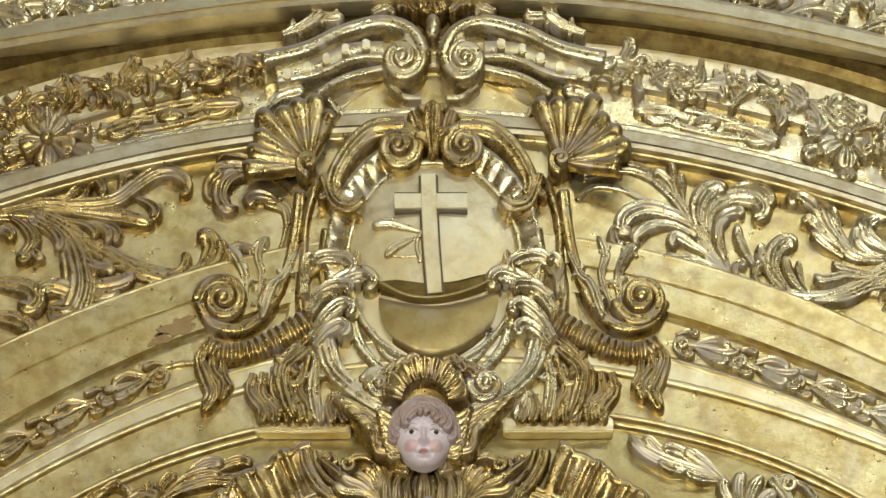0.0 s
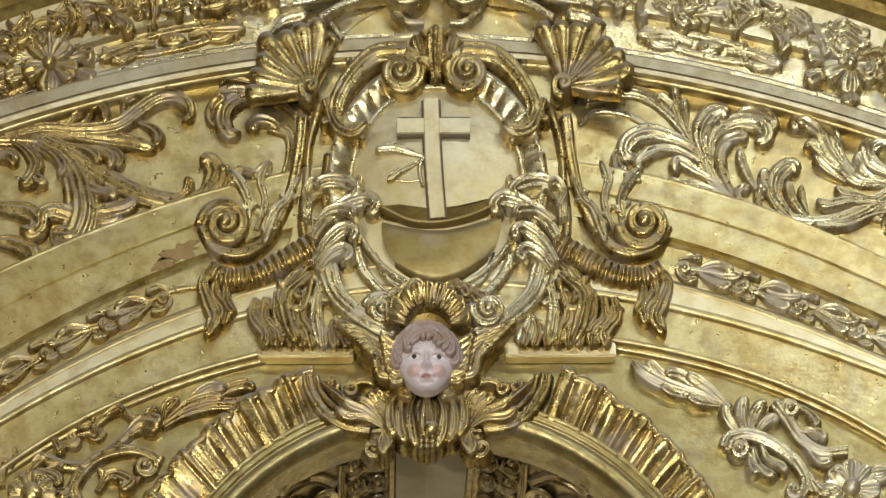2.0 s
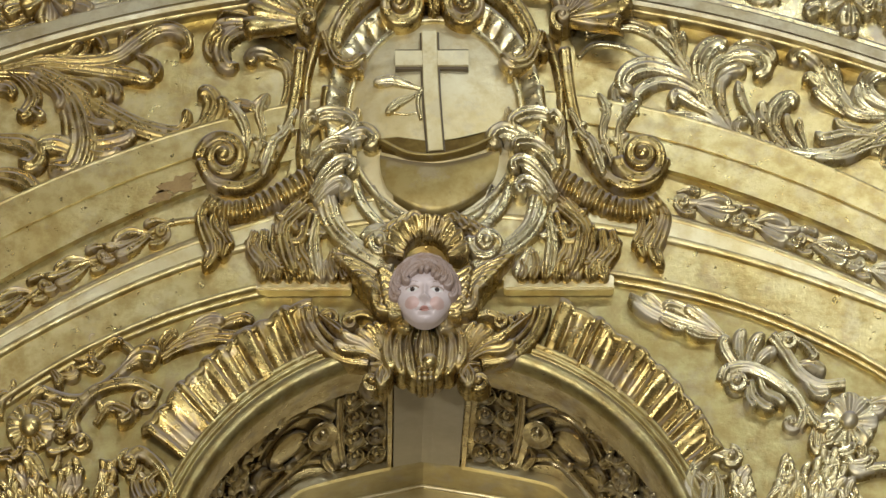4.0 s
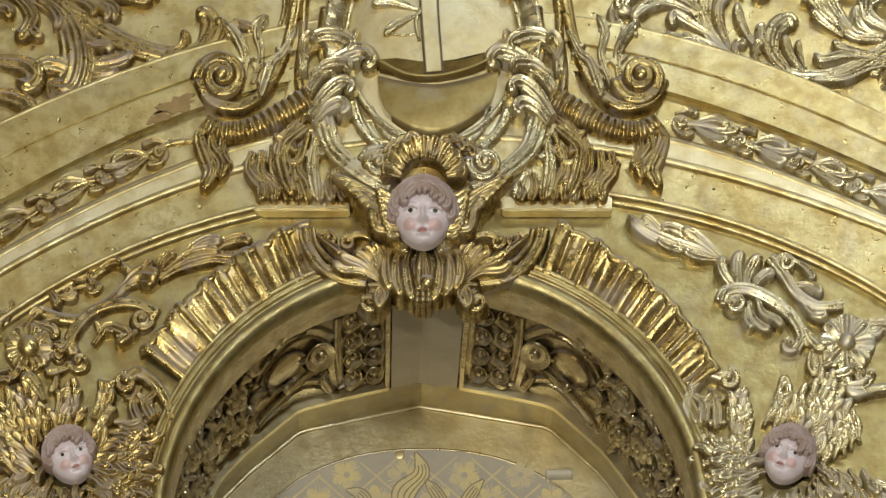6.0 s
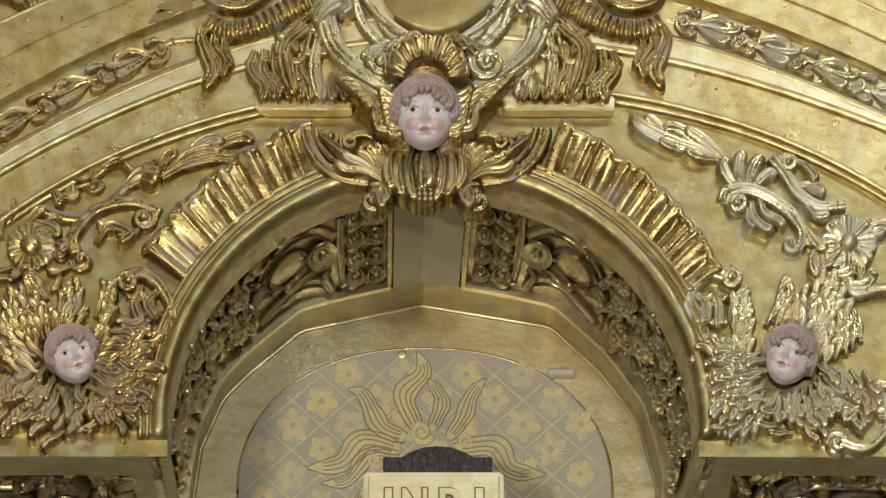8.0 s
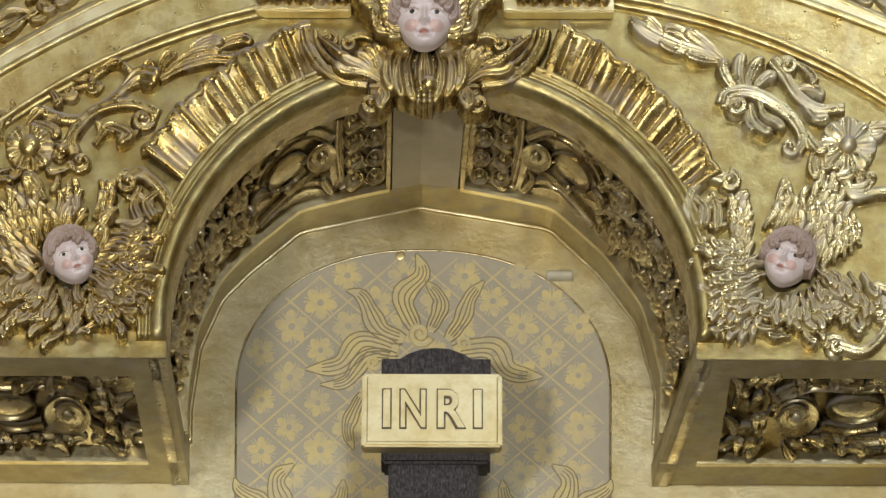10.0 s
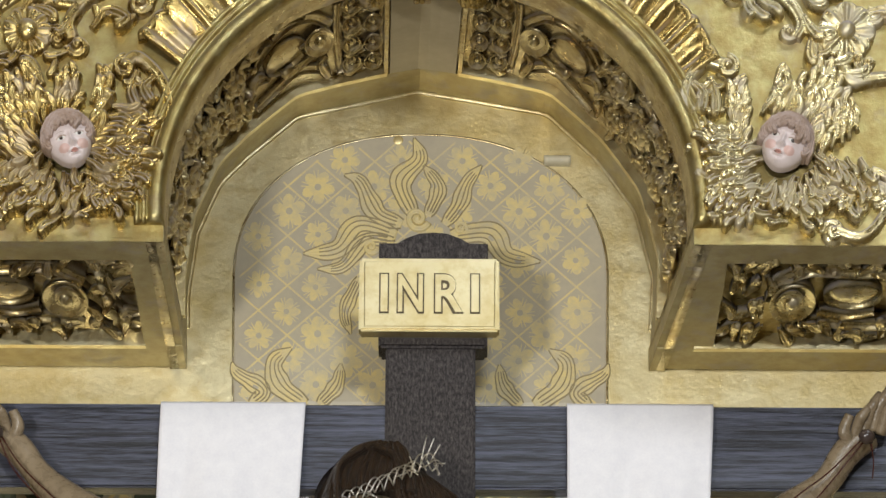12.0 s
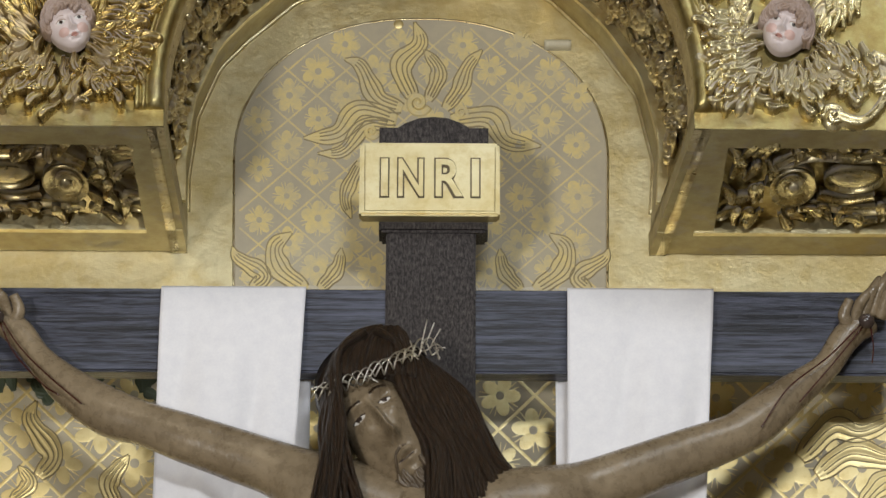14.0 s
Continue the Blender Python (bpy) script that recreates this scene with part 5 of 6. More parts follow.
P = Parts()
for d in (1, -1):
    m = (lambda q: q) if d == 1 else (lambda q: mirror(q, 763))
    # top volutes over the oval
    stem(P, m([(715, 228), (660, 232), (618, 268), (590, 320), (600, 355), (630, 365)]), 24, 15, 46, 0.9, reeds=3, n=60, mat=1)
    volute(P, *m([(704, 268)])[0], 46, 280, 1.7, d, 52, 26, 0.3, 1)
    leaf(P, m([(570, 310), (590, 360), (620, 372), (645, 355)]), 20, 4, 18, 16, 46, mat=1)
    # outer frame that runs down to the plinth
    stem(P, m([(560, 310), (540, 380), (535, 450), (528, 520), (540, 590)]), 9, 9, 30, 1.0, reeds=1, n=60, mat=1)
    stem(P, m([(575, 400), (568, 460), (572, 500)]), 9, 8, 36, 1.0, mat=1)
    stem(P, m([(530, 330), (522, 400), (505, 470), (470, 540), (425, 572), (372, 562), (350, 525)]), 12, 11, 30, 1.0, reeds=2, n=70, mat=1)
    volute(P, *m([(392, 524)])[0], 50, 180, 1.9, d, 32, 20, 0.25, 1)
    leaf(P, m([(430, 520), (432, 480), (420, 450), (398, 425)]), 16, 5, 14, 12, 26)
    leaf(P, m([(445, 530), (462, 480), (455, 440), (470, 410)]), 12, 4, 12, 10, 26)
    leaf(P, m([(520, 440), (500, 480), (480, 500), (460, 560)]), 14, 5, 14, 6, 34)
    # curled leaves beside the oval
    for path, w, up in (([(536, 520), (540, 482), (566, 458), (600, 460), (622, 476), (612, 490)], 17, 44), ([(542, 500), (536, 478), (548, 464), (560, 474)], 10, 52), ([(546, 556), (570, 522), (606, 500), (640, 492), (656, 508), (642, 520)], 20, 48),
                        ([(552, 530), (580, 512), (612, 514), (620, 530)], 13, 54), ([(548, 600), (572, 566), (600, 546), (618, 552), (612, 566)], 17, 48), ([(556, 612), (576, 588), (600, 578), (610, 590), (598, 602)], 14, 46), ([(610, 470), (628, 462), (630, 450)], 8, 44)):
        lobe(P, m(path), w, 20, up, 18, 3, 34, 19, 0.5)
    # reeded bands below the oval
    stem(P, m([(572, 600), (590, 650), (635, 690), (690, 722)]), 22, 14, 36, 0.8, reeds=4, n=60)
    stem(P, m([(620, 560), (640, 610), (680, 650), (720, 668)]), 12, 8, 34, 0.8, reeds=2, n=50)
    stem(P, m([(655, 575), (680, 620), (720, 640)]), 6, 5, 34, 0.8)
    # ribbed feet
    stem(P, m([(545, 560), (500, 585), (440, 612), (390, 615), (362, 600)]), 26, 18, 26, 1.0, ribs=14, n=140, mat=1)
    for path, w in (([(372, 592), (352, 624), (362, 662), (372, 690), (356, 722)], 15), ([(380, 606), (374, 642), (392, 672), (388, 704)], 13), ([(392, 620), (394, 656), (408, 684)], 10),
                    ([(446, 652), (440, 684), (462, 716), (458, 744)], 13), ([(464, 650), (462, 690), (484, 720), (486, 744)], 13), ([(484, 640), (484, 684), (504, 712), (508, 744)], 13), ([(508, 650), (506, 690), (524, 716), (528, 744)], 13),
                    ([(536, 640), (526, 684), (540, 712), (546, 744)], 13), ([(560, 660), (552, 694), (562, 718), (566, 744)], 12), ([(584, 690), (580, 712), (588, 744)], 11), ([(606, 704), (602, 722), (608, 744)], 10), ([(540, 590), (512, 616), (492, 648), (500, 676)], 13)):
        lobe(P, m(path), w, 16, 28, 8, 3, 28, 17, 0.6, 1)
    leaf(P, m([(440, 660), (455, 690), (480, 720), (478, 742)]), 20, 3, 20, 6, 26, mat=1)
    leaf(P, m([(430, 668), (452, 690), (462, 730)]), 12, 3, 16, 6, 26, mat=1)
    leaf(P, m([(540, 610), (500, 650), (505, 700), (520, 738)]), 24, 5, 20, 10, 30, mat=1)
    stem(P, m([(530, 605), (505, 640), (500, 665), (530, 670), (545, 620)]), 8, 6, 34, 1.0, mat=1)
    leaf(P, m([(560, 620), (552, 680), (560, 738)]), 20, 5, 18, 6, 28)
    leaf(P, m([(590, 680), (600, 710), (612, 738)]), 18, 3, 14, 4, 26)
    volute(P, *m([(668, 680)])[0], 34, 200, 1.7, d, 44, 14)
    for i in range(5):
        leaf(P, m([(748 - i * 3, 640 + i * 2), (730 - i * 16, 632 + i * 9), (722 - i * 20, 650 + i * 10)]), 14, 3, 14, 10, 40, mat=1)
for a in range(-80, 81, 20):
    x, y = np.sin(radians(a)), -np.cos(radians(a))
    leaf(P, [(750 + 40 * x, 715 + 40 * y), (750 + 62 * x, 712 + 60 * y), (750 + 78 * x, 712 + 70 * y)], 16, 2, 16, 16, 56, mat=1)
leaf(P, [(766, 280), (764, 240), (766, 190)], 28, 5, 20, 14, 56, mat=1)
leaf(P, [(740, 250), (738, 225), (728, 200)], 14, 3, 14, 10, 50, mat=1)
leaf(P, [(790, 250), (792, 225), (802, 200)], 14, 3, 14, 10, 50, mat=1)
add(P, MIX)

for u, v, a0, a1 in ((548, 290, 168, 300), (995, 286, 240, 372)):
    P = Parts()
    shell(P, u, v + 2, 112, a0, a1, 8, 34, 52)
    volute(P, u - 4, v, 24, 90, 1.3, 1, 70, 12)
    add(P, GOLD_WARM, to=on_plane(0.0, 66))

# pediment: two S-shaped mouldings with dentils that end in volutes
for d in (1, -1):
    m = (lambda q: q) if d == 1 else (lambda q: mirror(q, 767))
    P = Parts()
    stem(P, m([(465, 118), (540, 100), (610, 68), (680, 52), (730, 70), (752, 110)]), 14, 12, 70, 1.0, n=60)
    stem(P, m([(490, 140), (560, 122), (620, 96), (680, 92)]), 20, 18, 52, 0.5, n=50)
    stem(P, m([(490, 152), (560, 140), (630, 112), (690, 110)]), 6, 5, 66, 1.0, n=50)
    stem(P, m([(560, 168), (610, 140), (680, 122)]), 7, 7, 52, 1.0, n=40)
    volute(P, *m([(711, 118)])[0], 46, 270, 1.8, d, 66, 18, 0.3)
    stem(P, m([(612, 235), (600, 200), (580, 170)]), 5, 5, 40, 1.0)
    stem(P, m([(615, 232), (680, 200), (735, 190)]), 6, 6, 40, 1.0)
    stem(P, m([(690, 150), (715, 170), (745, 172)]), 7, 5, 46, 1.0)
    leaf(P, m([(500, 75), (540, 60), (575, 40)]), 16, 4, 14, 12, 70)
    leaf(P, m([(545, 20), (570, 45), (610, 50)]), 16, 4, 14, 12, 70)
    leaf(P, m([(620, 20), (600, 0), (570, -10)]), 18, 4, 14, 12, 74)
    leaf(P, m([(660, 40), (690, 20), (660, -10)]), 20, 4, 16, 12, 74)
    leaf(P, m([(735, 40), (715, 10), (740, -15)]), 20, 4, 16, 12, 78, mat=1)
    leaf(P, m([(470, 190), (500, 165), (540, 160)]), 14, 3, 12, 10, 44)
    add(P, MIX)
    c = spline(m([(508, 138), (560, 120), (620, 92), (685, 82)]), 6)
    for (u, v) in c[:5]:
        x0, z0 = setout(u, v, -0.064)
        plate("dentil", x0 - 0.007, x0 + 0.007, -0.082, -0.05, z0 - 0.012, z0 + 0.012, GOLD_PALE, cartouche, 0.003)
P = Parts()
flower(P, 765, 12, 36, 6, 18, 80, 0, 1)
clusters(P, [(680, -10), (765, -30), (850, -10)], 20, 30, 16, random.Random(81), 74, 18)
dome(P, 766, 60, 14, 22, 18, 70)
add(P, MIX)
for u0, u1 in ((450, 618), (888, 1083)):
    board("plinth", u0, 738, u1, 764, -0.028, 0.0, GOLD_PALE, cartouche, 0.003, "pale gilded plinth block")

# ---- cherub heads, one mesh each ----


def cherub(u, v, rx, ry, rot, gaze, to, seed, hair_top=-0.34):
    """A carved child's head: round cheeks, small nose and mouth, painted features, tufts of hair round the brow."""
    rng = random.Random(seed)
    sh = Shape()
    rings, seg = 84, 150
    a = np.linspace(0, 2 * np.pi, seg, endpoint=False)
    r = np.sin(np.linspace(0, np.pi / 2, rings))
    x, y = r[:, None] * np.cos(a), r[:, None] * np.sin(a)
    fx, fy = x - gaze[0], y - gaze[1]
    h = np.sqrt(np.clip(1 - r * r, 0, 1))[:, None] ** 0.9 * np.ones(seg) * 0.95

    def bump(cx, cy, sx, sy, k):
        return k * np.exp(-((fx - cx) / sx) ** 2 - ((fy - cy) / sy) ** 2)
    for k in (-1, 1):
        h = h + bump(0.43 * k, -0.02, 0.22, 0.11, -0.15) + bump(0.43 * k, -0.01, 0.15, 0.065, 0.11) + bump(0.43 * k, -0.21, 0.26, 0.06, 0.06) + bump(0.5 * k, 0.42, 0.24, 0.2, 0.13)
        h = h + bump(0.13 * k, 0.34, 0.06, 0.05, 0.07) + bump(0.3 * k, 0.62, 0.06, 0.07, -0.05)
    h = h + bump(0, 0.31, 0.15, 0.09, 0.24) + bump(0, 0.10, 0.085, 0.22, 0.12) + bump(0, 0.55, 0.20, 0.035, 0.10) + bump(0, 0.605, 0.24, 0.02, -0.12) + bump(0, 0.655, 0.15, 0.04, 0.11)
    h = h + bump(0, 0.74, 0.18, 0.03, -0.05) + bump(0, 0.87, 0.2, 0.10, 0.14) + bump(0, 0.47, 0.04, 0.05, -0.05)
    base = 14.0
    h0 = np.sqrt(np.clip(1 - r * r, 0, 1))[:, None] ** 0.9 * 0.95
    z = base + (h0 + 1.35 * (h - h0)) * rx * 0.72
    cr, sr = np.cos(radians(rot)), np.sin(radians(rot))
    px, py = x * rx * (1 - 0.14 * np.clip(y, 0, 1) ** 2), y * ry

    def put(qx, qy):
        return (u + qx * cr - qy * sr, v + qx * sr + qy * cr)
    p = np.stack([u + px * cr - py * sr, v + px * sr + py * cr, z], -1)
    back = p[-1:].copy()
    back[..., 2] = 0
    sh.grid(np.concatenate([p, back]), closed=True)
    mx, my = (fx[:-1] + fx[1:]) / 2, (fy[:-1] + fy[1:]) / 2
    idx = np.zeros((rings, seg), int)
    block = idx[:-1]
    for sx in (-0.43, 0.43):
        block[((mx - sx * 1.05) / 0.26) ** 2 + ((my - 0.42) / 0.17) ** 2 < 1] = 5
        eye = ((mx - sx) / 0.20) ** 2 + ((my + 0.005) / 0.078) ** 2 < 1
        iris = ((mx - sx) / 0.085) ** 2 + ((my + 0.012) / 0.08) ** 2 < 1
        lid = (((mx - sx) / 0.24) ** 2 + ((my + 0.02) / 0.105) ** 2 < 1) & ~eye & (my < -0.01)
        brow = (np.abs(mx - sx) < 0.2) & (np.abs(my + 0.215 - 0.8 * (mx - sx) ** 2) < 0.012)
        block[eye] = 4
        block[eye & iris] = 3
        block[lid | brow] = 1
    block[(np.abs(mx) < 0.2 - 1.8 * np.abs(my - 0.605)) & (np.abs(my - 0.605) < 0.075)] = 2
    block[(np.abs(mx) < 0.19) & (np.abs(my - 0.605) < 0.009)] = 3
    block[(y[:-1] < hair_top - 0.28 * (1 - np.abs(x[:-1])))] = 1
    sh.m[-1] = idx.reshape(-1)
    # tufts combed outwards from the crown, the front ones curled over the brow
    for ring, count, size in ((1.10, 20, 0.30), (0.98, 20, 0.34), (0.84, 16, 0.34), (0.68, 12, 0.32), (0.52, 8, 0.28)):
        for i in range(count):
            q = np.pi * (1.03 + 0.94 * i / (count - 1)) + rng.uniform(-0.1, 0.1)
            if ring < 0.9 and np.sin(q) * ring > hair_top + 0.04:
                continue
            d = np.array([np.cos(q), np.sin(q)])
            e = np.array([-d[1], d[0]]) * (rng.choice((-1, 1)) if ring > 0.6 else 1)
            o = d * ring
            sz = size * rng.uniform(0.85, 1.2)
            pts = [o - e * sz * 0.8 + d * 0.06, o - e * sz * 0.1 + d * sz * 0.22, o + e * sz * 0.5 + d * sz * 0.1, o + e * sz * 0.7 - d * sz * 0.3, o + e * sz * 0.4 - d * sz * 0.45]
            up = base + rx * 0.70 * np.sqrt(max(0.0, 1 - min(1, ring) ** 2))
            lobe(sh, [put(k[0] * rx, k[1] * ry) for k in pts], rx * 0.13, rx * 0.26, up + 1 + rng.uniform(0, 3), rx * 0.12, 3, 18, 13, 0.6, 1)
    ob = make("cherub_statue", sh, [CHERUB_SKIN, CURLS, BLUSH, DARK_EYE, EYE_WHITE, CHEEK], None, to)
    return tagged(ob, "painted carved cherub head with pale face and curls", "statue", "cherub heads")


cherub(748, 760, 51, 55, 0, (0.0, 0.10), on_plane(-0.05, 42), 1)
cherub(122, 1188, 39, 44, -20, (0.10, 0.06), on_plane(-0.02, 40), 2)
tagged(cherub(1394, 1188, 40, 45, 22, (-0.12, 0.0), on_plane(-0.02, 40), 3), "painted carved cherub head with pale face, tilted back")

# ---- carving inside the arch and under the blocks ----
DEEP = 1.9  # the carving is stretched in depth to look right from the camera below


def in_soffit(p):
    return on_soffit(p * np.array([1.0, DEEP, 1.0]))


def in_block(p):
    return under_block(p * np.array([1.0, DEEP, 1.0]))


def rose(sh, u, v, r, base, rng):
    """A full-blown rose: two turns of cupped petals round a knob."""
    for ring, count, rise in ((0.62, 7, 4.0), (0.34, 5, 12.0)):
        for i in range(count):
            a = 2 * np.pi * (i + rng.random() * 0.4) / count
            dome(sh, u + r * ring * np.cos(a), v + r * ring * np.sin(a), r * 0.40, r * 0.30, 13, base + rise, np.degrees(a) + 90, 6, 14)
    dome(sh, u, v, r * 0.22, r * 0.22, 12, base + 16)


P = Parts()
for d in (1, -1):
    c = lambda q: HALF + d * q
    rng = random.Random(90 + d)
    # block of paired scrolls beside the middle rib
    for v in (68, 110, 152, 192):
        volute(P, c(100), v, 19, 0 if d > 0 else 180, 1.4, d, -20, 14, 0.3)
        volute(P, c(142), v - 6, 19, 180 if d > 0 else 0, 1.4, -d, -20, 14, 0.3)
        lobe(P, [(c(88), v + 18), (c(118), v + 8), (c(156), v + 20)], 9, 12, -18, 14, 2, 20)
    stem(P, [(c(166), 55), (c(170), 120), (c(164), 205)], 6, 6, -18, 1.2)
    # long S-scroll with a plain medallion
    stem(P, [(c(180), 95), (c(215), 66), (c(262), 60), (c(315), 78), (c(350), 110)], 10, 8, -18, 1.3, reeds=2, n=50)
    stem(P, [(c(190), 190), (c(240), 176), (c(300), 186), (c(345), 196)], 9, 8, -18, 1.3, reeds=2, n=40)
    volute(P, c(204), 122, 32, 0 if d > 0 else 180, 1.8, d, -18, 18, 0.28)
    dome(P, c(272), 124, 46, 34, 14, -20)
    for path, w in (([(c(230), 60), (c(262), 44), (c(300), 46)], 12), ([(c(300), 72), (c(330), 52), (c(362), 60)], 12), ([(c(215), 150), (c(250), 166), (c(285), 160)], 10), ([(c(310), 150), (c(340), 130), (c(360), 140)], 12), ([(c(190), 160), (c(200), 180), (c(186), 205)], 10)):
        lobe(P, path, w, 16, -18, 16, 2, 24)
    # tall bunch of roses, leaves and tendrils down to the springing
    for q, v, r in ((392, 96, 34), (404, 168, 30), (470, 130, 40), (540, 84, 34), (552, 168, 36), (626, 126, 40), (690, 90, 32), (694, 170, 34)):
        rose(P, c(q), v, r, -18, rng)
    for q in range(360, 730, 17):
        for v in (66, 104, 142, 180):
            o = np.array([c(q + rng.uniform(-9, 9)), v + rng.uniform(-14, 14)])
            a = rng.uniform(0, 6.28)
            e = np.array([np.cos(a), np.sin(a)])
            g = np.array([-e[1], e[0]]) * rng.choice((-1, 1))
            lobe(P, [o - e * 15, o + g * 2, o + e * 12 + g * 5, o + e * 15 + g * 14], 7.5, 13, -20 + rng.uniform(0, 12), 14, 2, 16, 11)
    for q in (436, 510, 590, 660):
        volute(P, c(q), 130 + 50 * np.sin(q), 20, 0, 1.5, d, -14, 18, 0.3)
carve("soffit_carving", "dark gilded roses and scrolls carved inside the arch", "carving", P, GOLD_DIM, in_soffit)
for d, x0 in ((-1, float(FRONT_W[0, 0]) * 1000 - 66), (1, float(FRONT_W[-1, 0]) * 1000 + 66)):
    P = Parts()
    c = lambda q: x0 + d * q
    rng = random.Random(100 + d)
    volute(P, c(122), 128, 44, 0 if d < 0 else 180, 2.0, d, -22, 20, 0.26)
    stem(P, [(c(84), 92), (c(140), 62), (c(230), 66), (c(320), 58)], 12, 9, -22, 1.2, reeds=2, n=50)
    stem(P, [(c(120), 178), (c(180), 172), (c(250), 182), (c(330), 176)], 10, 9, -22, 1.2, reeds=2, n=50)
    stem(P, [(c(170), 150), (c(220), 160), (c(270), 150)], 7, 6, -22, 1.2)
    dome(P, c(226), 116, 52, 26, 18, -22)
    volute(P, c(322), 120, 34, 180 if d < 0 else 0, 1.8, -d, -22, 18, 0.28)
    rose(P, c(330), 190, 26, -20, rng)
    for q in list(range(12, 92, 20)) + list(range(120, 300, 24)) + list(range(350, 470, 18)):
        for v in (58, 100, 146, 192):
            if 80 < q < 345 and 80 < v < 170:
                continue
            o = np.array([c(q + rng.uniform(-8, 8)), v + rng.uniform(-14, 14)])
            a = rng.uniform(0, 6.28)
            e = np.array([np.cos(a), np.sin(a)])
            g = np.array([-e[1], e[0]]) * rng.choice((-1, 1))
            lobe(P, [o - e * 18, o + g * 2, o + e * 14 + g * 5, o + e * 17 + g * 15], 8.5, 13, -22 + rng.uniform(0, 10), 13, 2, 16, 11)
    # Dimmer gold left, paler gold right, to paint in the uneven light.
    carve("soffit_carving", "dark gilded scrollwork carved under the block", "carving", P, GOLD_DIM if d < 0 else GOLD_CARVED, in_block)

# ---- the cross ----
cross = thing("crucifix_cross", "large dark wooden cross with a shaped top and gold title board", "cross")
YB = 0.30
board("crossbeam", -30, 1664, 1600, 1812, YB, YB + 0.04, BEAM_WOOD, cross, 0.004, "blue-black grained wooden crossbeam")
board("post", 687, 1548, 848, 2160, YB - 0.008, YB + 0.045, DARK_WOOD, cross, 0.004, "blackish stained upright post")
board("post_collar", 674, 1528, 867, 1562, YB - 0.016, YB + 0.045, DARK_WOOD, cross, 0.005)
board("post_neck", 690, 1440, 852, 1530, YB - 0.004, YB + 0.04, DARK_WOOD, cross, 0.003)
sh = Shape()
top = [(674, 1410), (674, 1379), (706, 1379), (720, 1370), (745, 1361), (770, 1359), (795, 1361), (820, 1370), (835, 1379), (867, 1379), (867, 1410)]
flat(sh, top, 0, 60)
make("shaped_head", sh, DARK_WOOD, cross, on_plane(YB - 0.01), smooth=False)
plaque = board("title_board", 640, 1404, 888, 1533, YB - 0.045, YB - 0.012, GOLD_BACK, cross, 0.004, "gilded title board with raised letters")
sh = Shape()
q = [(648, 1411), (880, 1411), (880, 1526), (648, 1526)]
flat(sh, q, 1.2, 3)
make("title_panel", sh, GOLD_BACK, plaque, on_plane(YB - 0.045), smooth=False)


def letter(ch, u0, u1, v0, v1):
    """A raised letter with a dark cut outline, in the built-in font."""
    for grow, up, mat, name in ((0.055, 0.0016, LEAD, "letter_outline"), (0.0, 0.0026, GOLD_BACK, "letter")):
        cu = bpy.data.curves.new("text", "FONT")
        cu.body, cu.extrude, cu.offset = ch, 0.02, grow * 0.75 + 0.012
        tmp = new("text", cu)
        me = bpy.data.meshes.new_from_object(tmp.evaluated_get(bpy.context.evaluated_depsgraph_get()))
        bpy.data.objects.remove(tmp)
        co = np.array([v.co[:] for v in me.vertices])
        lo, hi = co.min(0), co.max(0)
        x, z = setout([u0 - grow * 45, u1 + grow * 45], [v1 + grow * 45, v0 - grow * 45], YB - 0.047)
        for v in me.vertices:
            k = (v.co - Vector(lo))
            v.co = Vector((x[0] + (x[1] - x[0]) * k.x / (hi[0] - lo[0]), YB - 0.0465 - up * (k.z > 0.01), z[0] + (z[1] - z[0]) * k.y / (hi[1] - lo[1])))
        me.materials.clear()
        me.materials.append(mat)
        ob = new(name, me)
        ob.parent = plaque


for ch, u0, u1 in (("I", 677, 690), ("N", 708, 752), ("R", 774, 822), ("I", 838, 851)):
    letter(ch, u0, u1, 1434, 1500)

# ---- white cloths over the crossbeam ----


def cloth(u0, u1, taper0, taper1, drop, seed):
    rng = random.Random(seed)
    nu, nv = 40, 70
    k = np.linspace(0, 1, nu)
    xa, za = setout([u0, u1], [1662, 1662], YB - 0.012)
    top = float(za[0])
    x = xa[0] + (xa[1] - xa[0]) * k
    rows = []
    path = [(YB + 0.062, -0.16), (YB + 0.056, -0.02), (YB + 0.05, 0.0), (YB + 0.02, 0.006), (YB - 0.006, 0.004), (YB - 0.014, -0.004), (YB - 0.02, -0.05)]
    path += [(YB - 0.022, -0.05 - drop * i / 40) for i in range(1, 41)]
    for y, dz in path:
        q = max(0.0, -dz)
        g = q / drop if y < YB else 0.0
        wob = 0.008 * g * np.sin(k * 9 + seed) + 0.018 * g * np.sin(k * 4.2 + seed * 2 + 2 * g)
        xs = x + taper0 * g * (1 - k) + taper1 * g * k + (0.014 * (1 if seed == 1 else -1) if y > YB + 0.05 else 0) * q / 0.16
        rows.append(np.stack([xs, y - np.abs(wob) - 0.002 * np.sin(k * 25) * g, np.full(nu, top + dz)], -1))
    sh = Shape().grid(np.stack(rows))
    me_ob = make("white_cloth", sh, LINEN, None, None)
    mod = me_ob.modifiers.new("thickness", "SOLIDIFY")
    mod.thickness = 0.0016
    return tagged(me_ob, "white damask cloth hung over the crossbeam", "cloth", "white cloths")


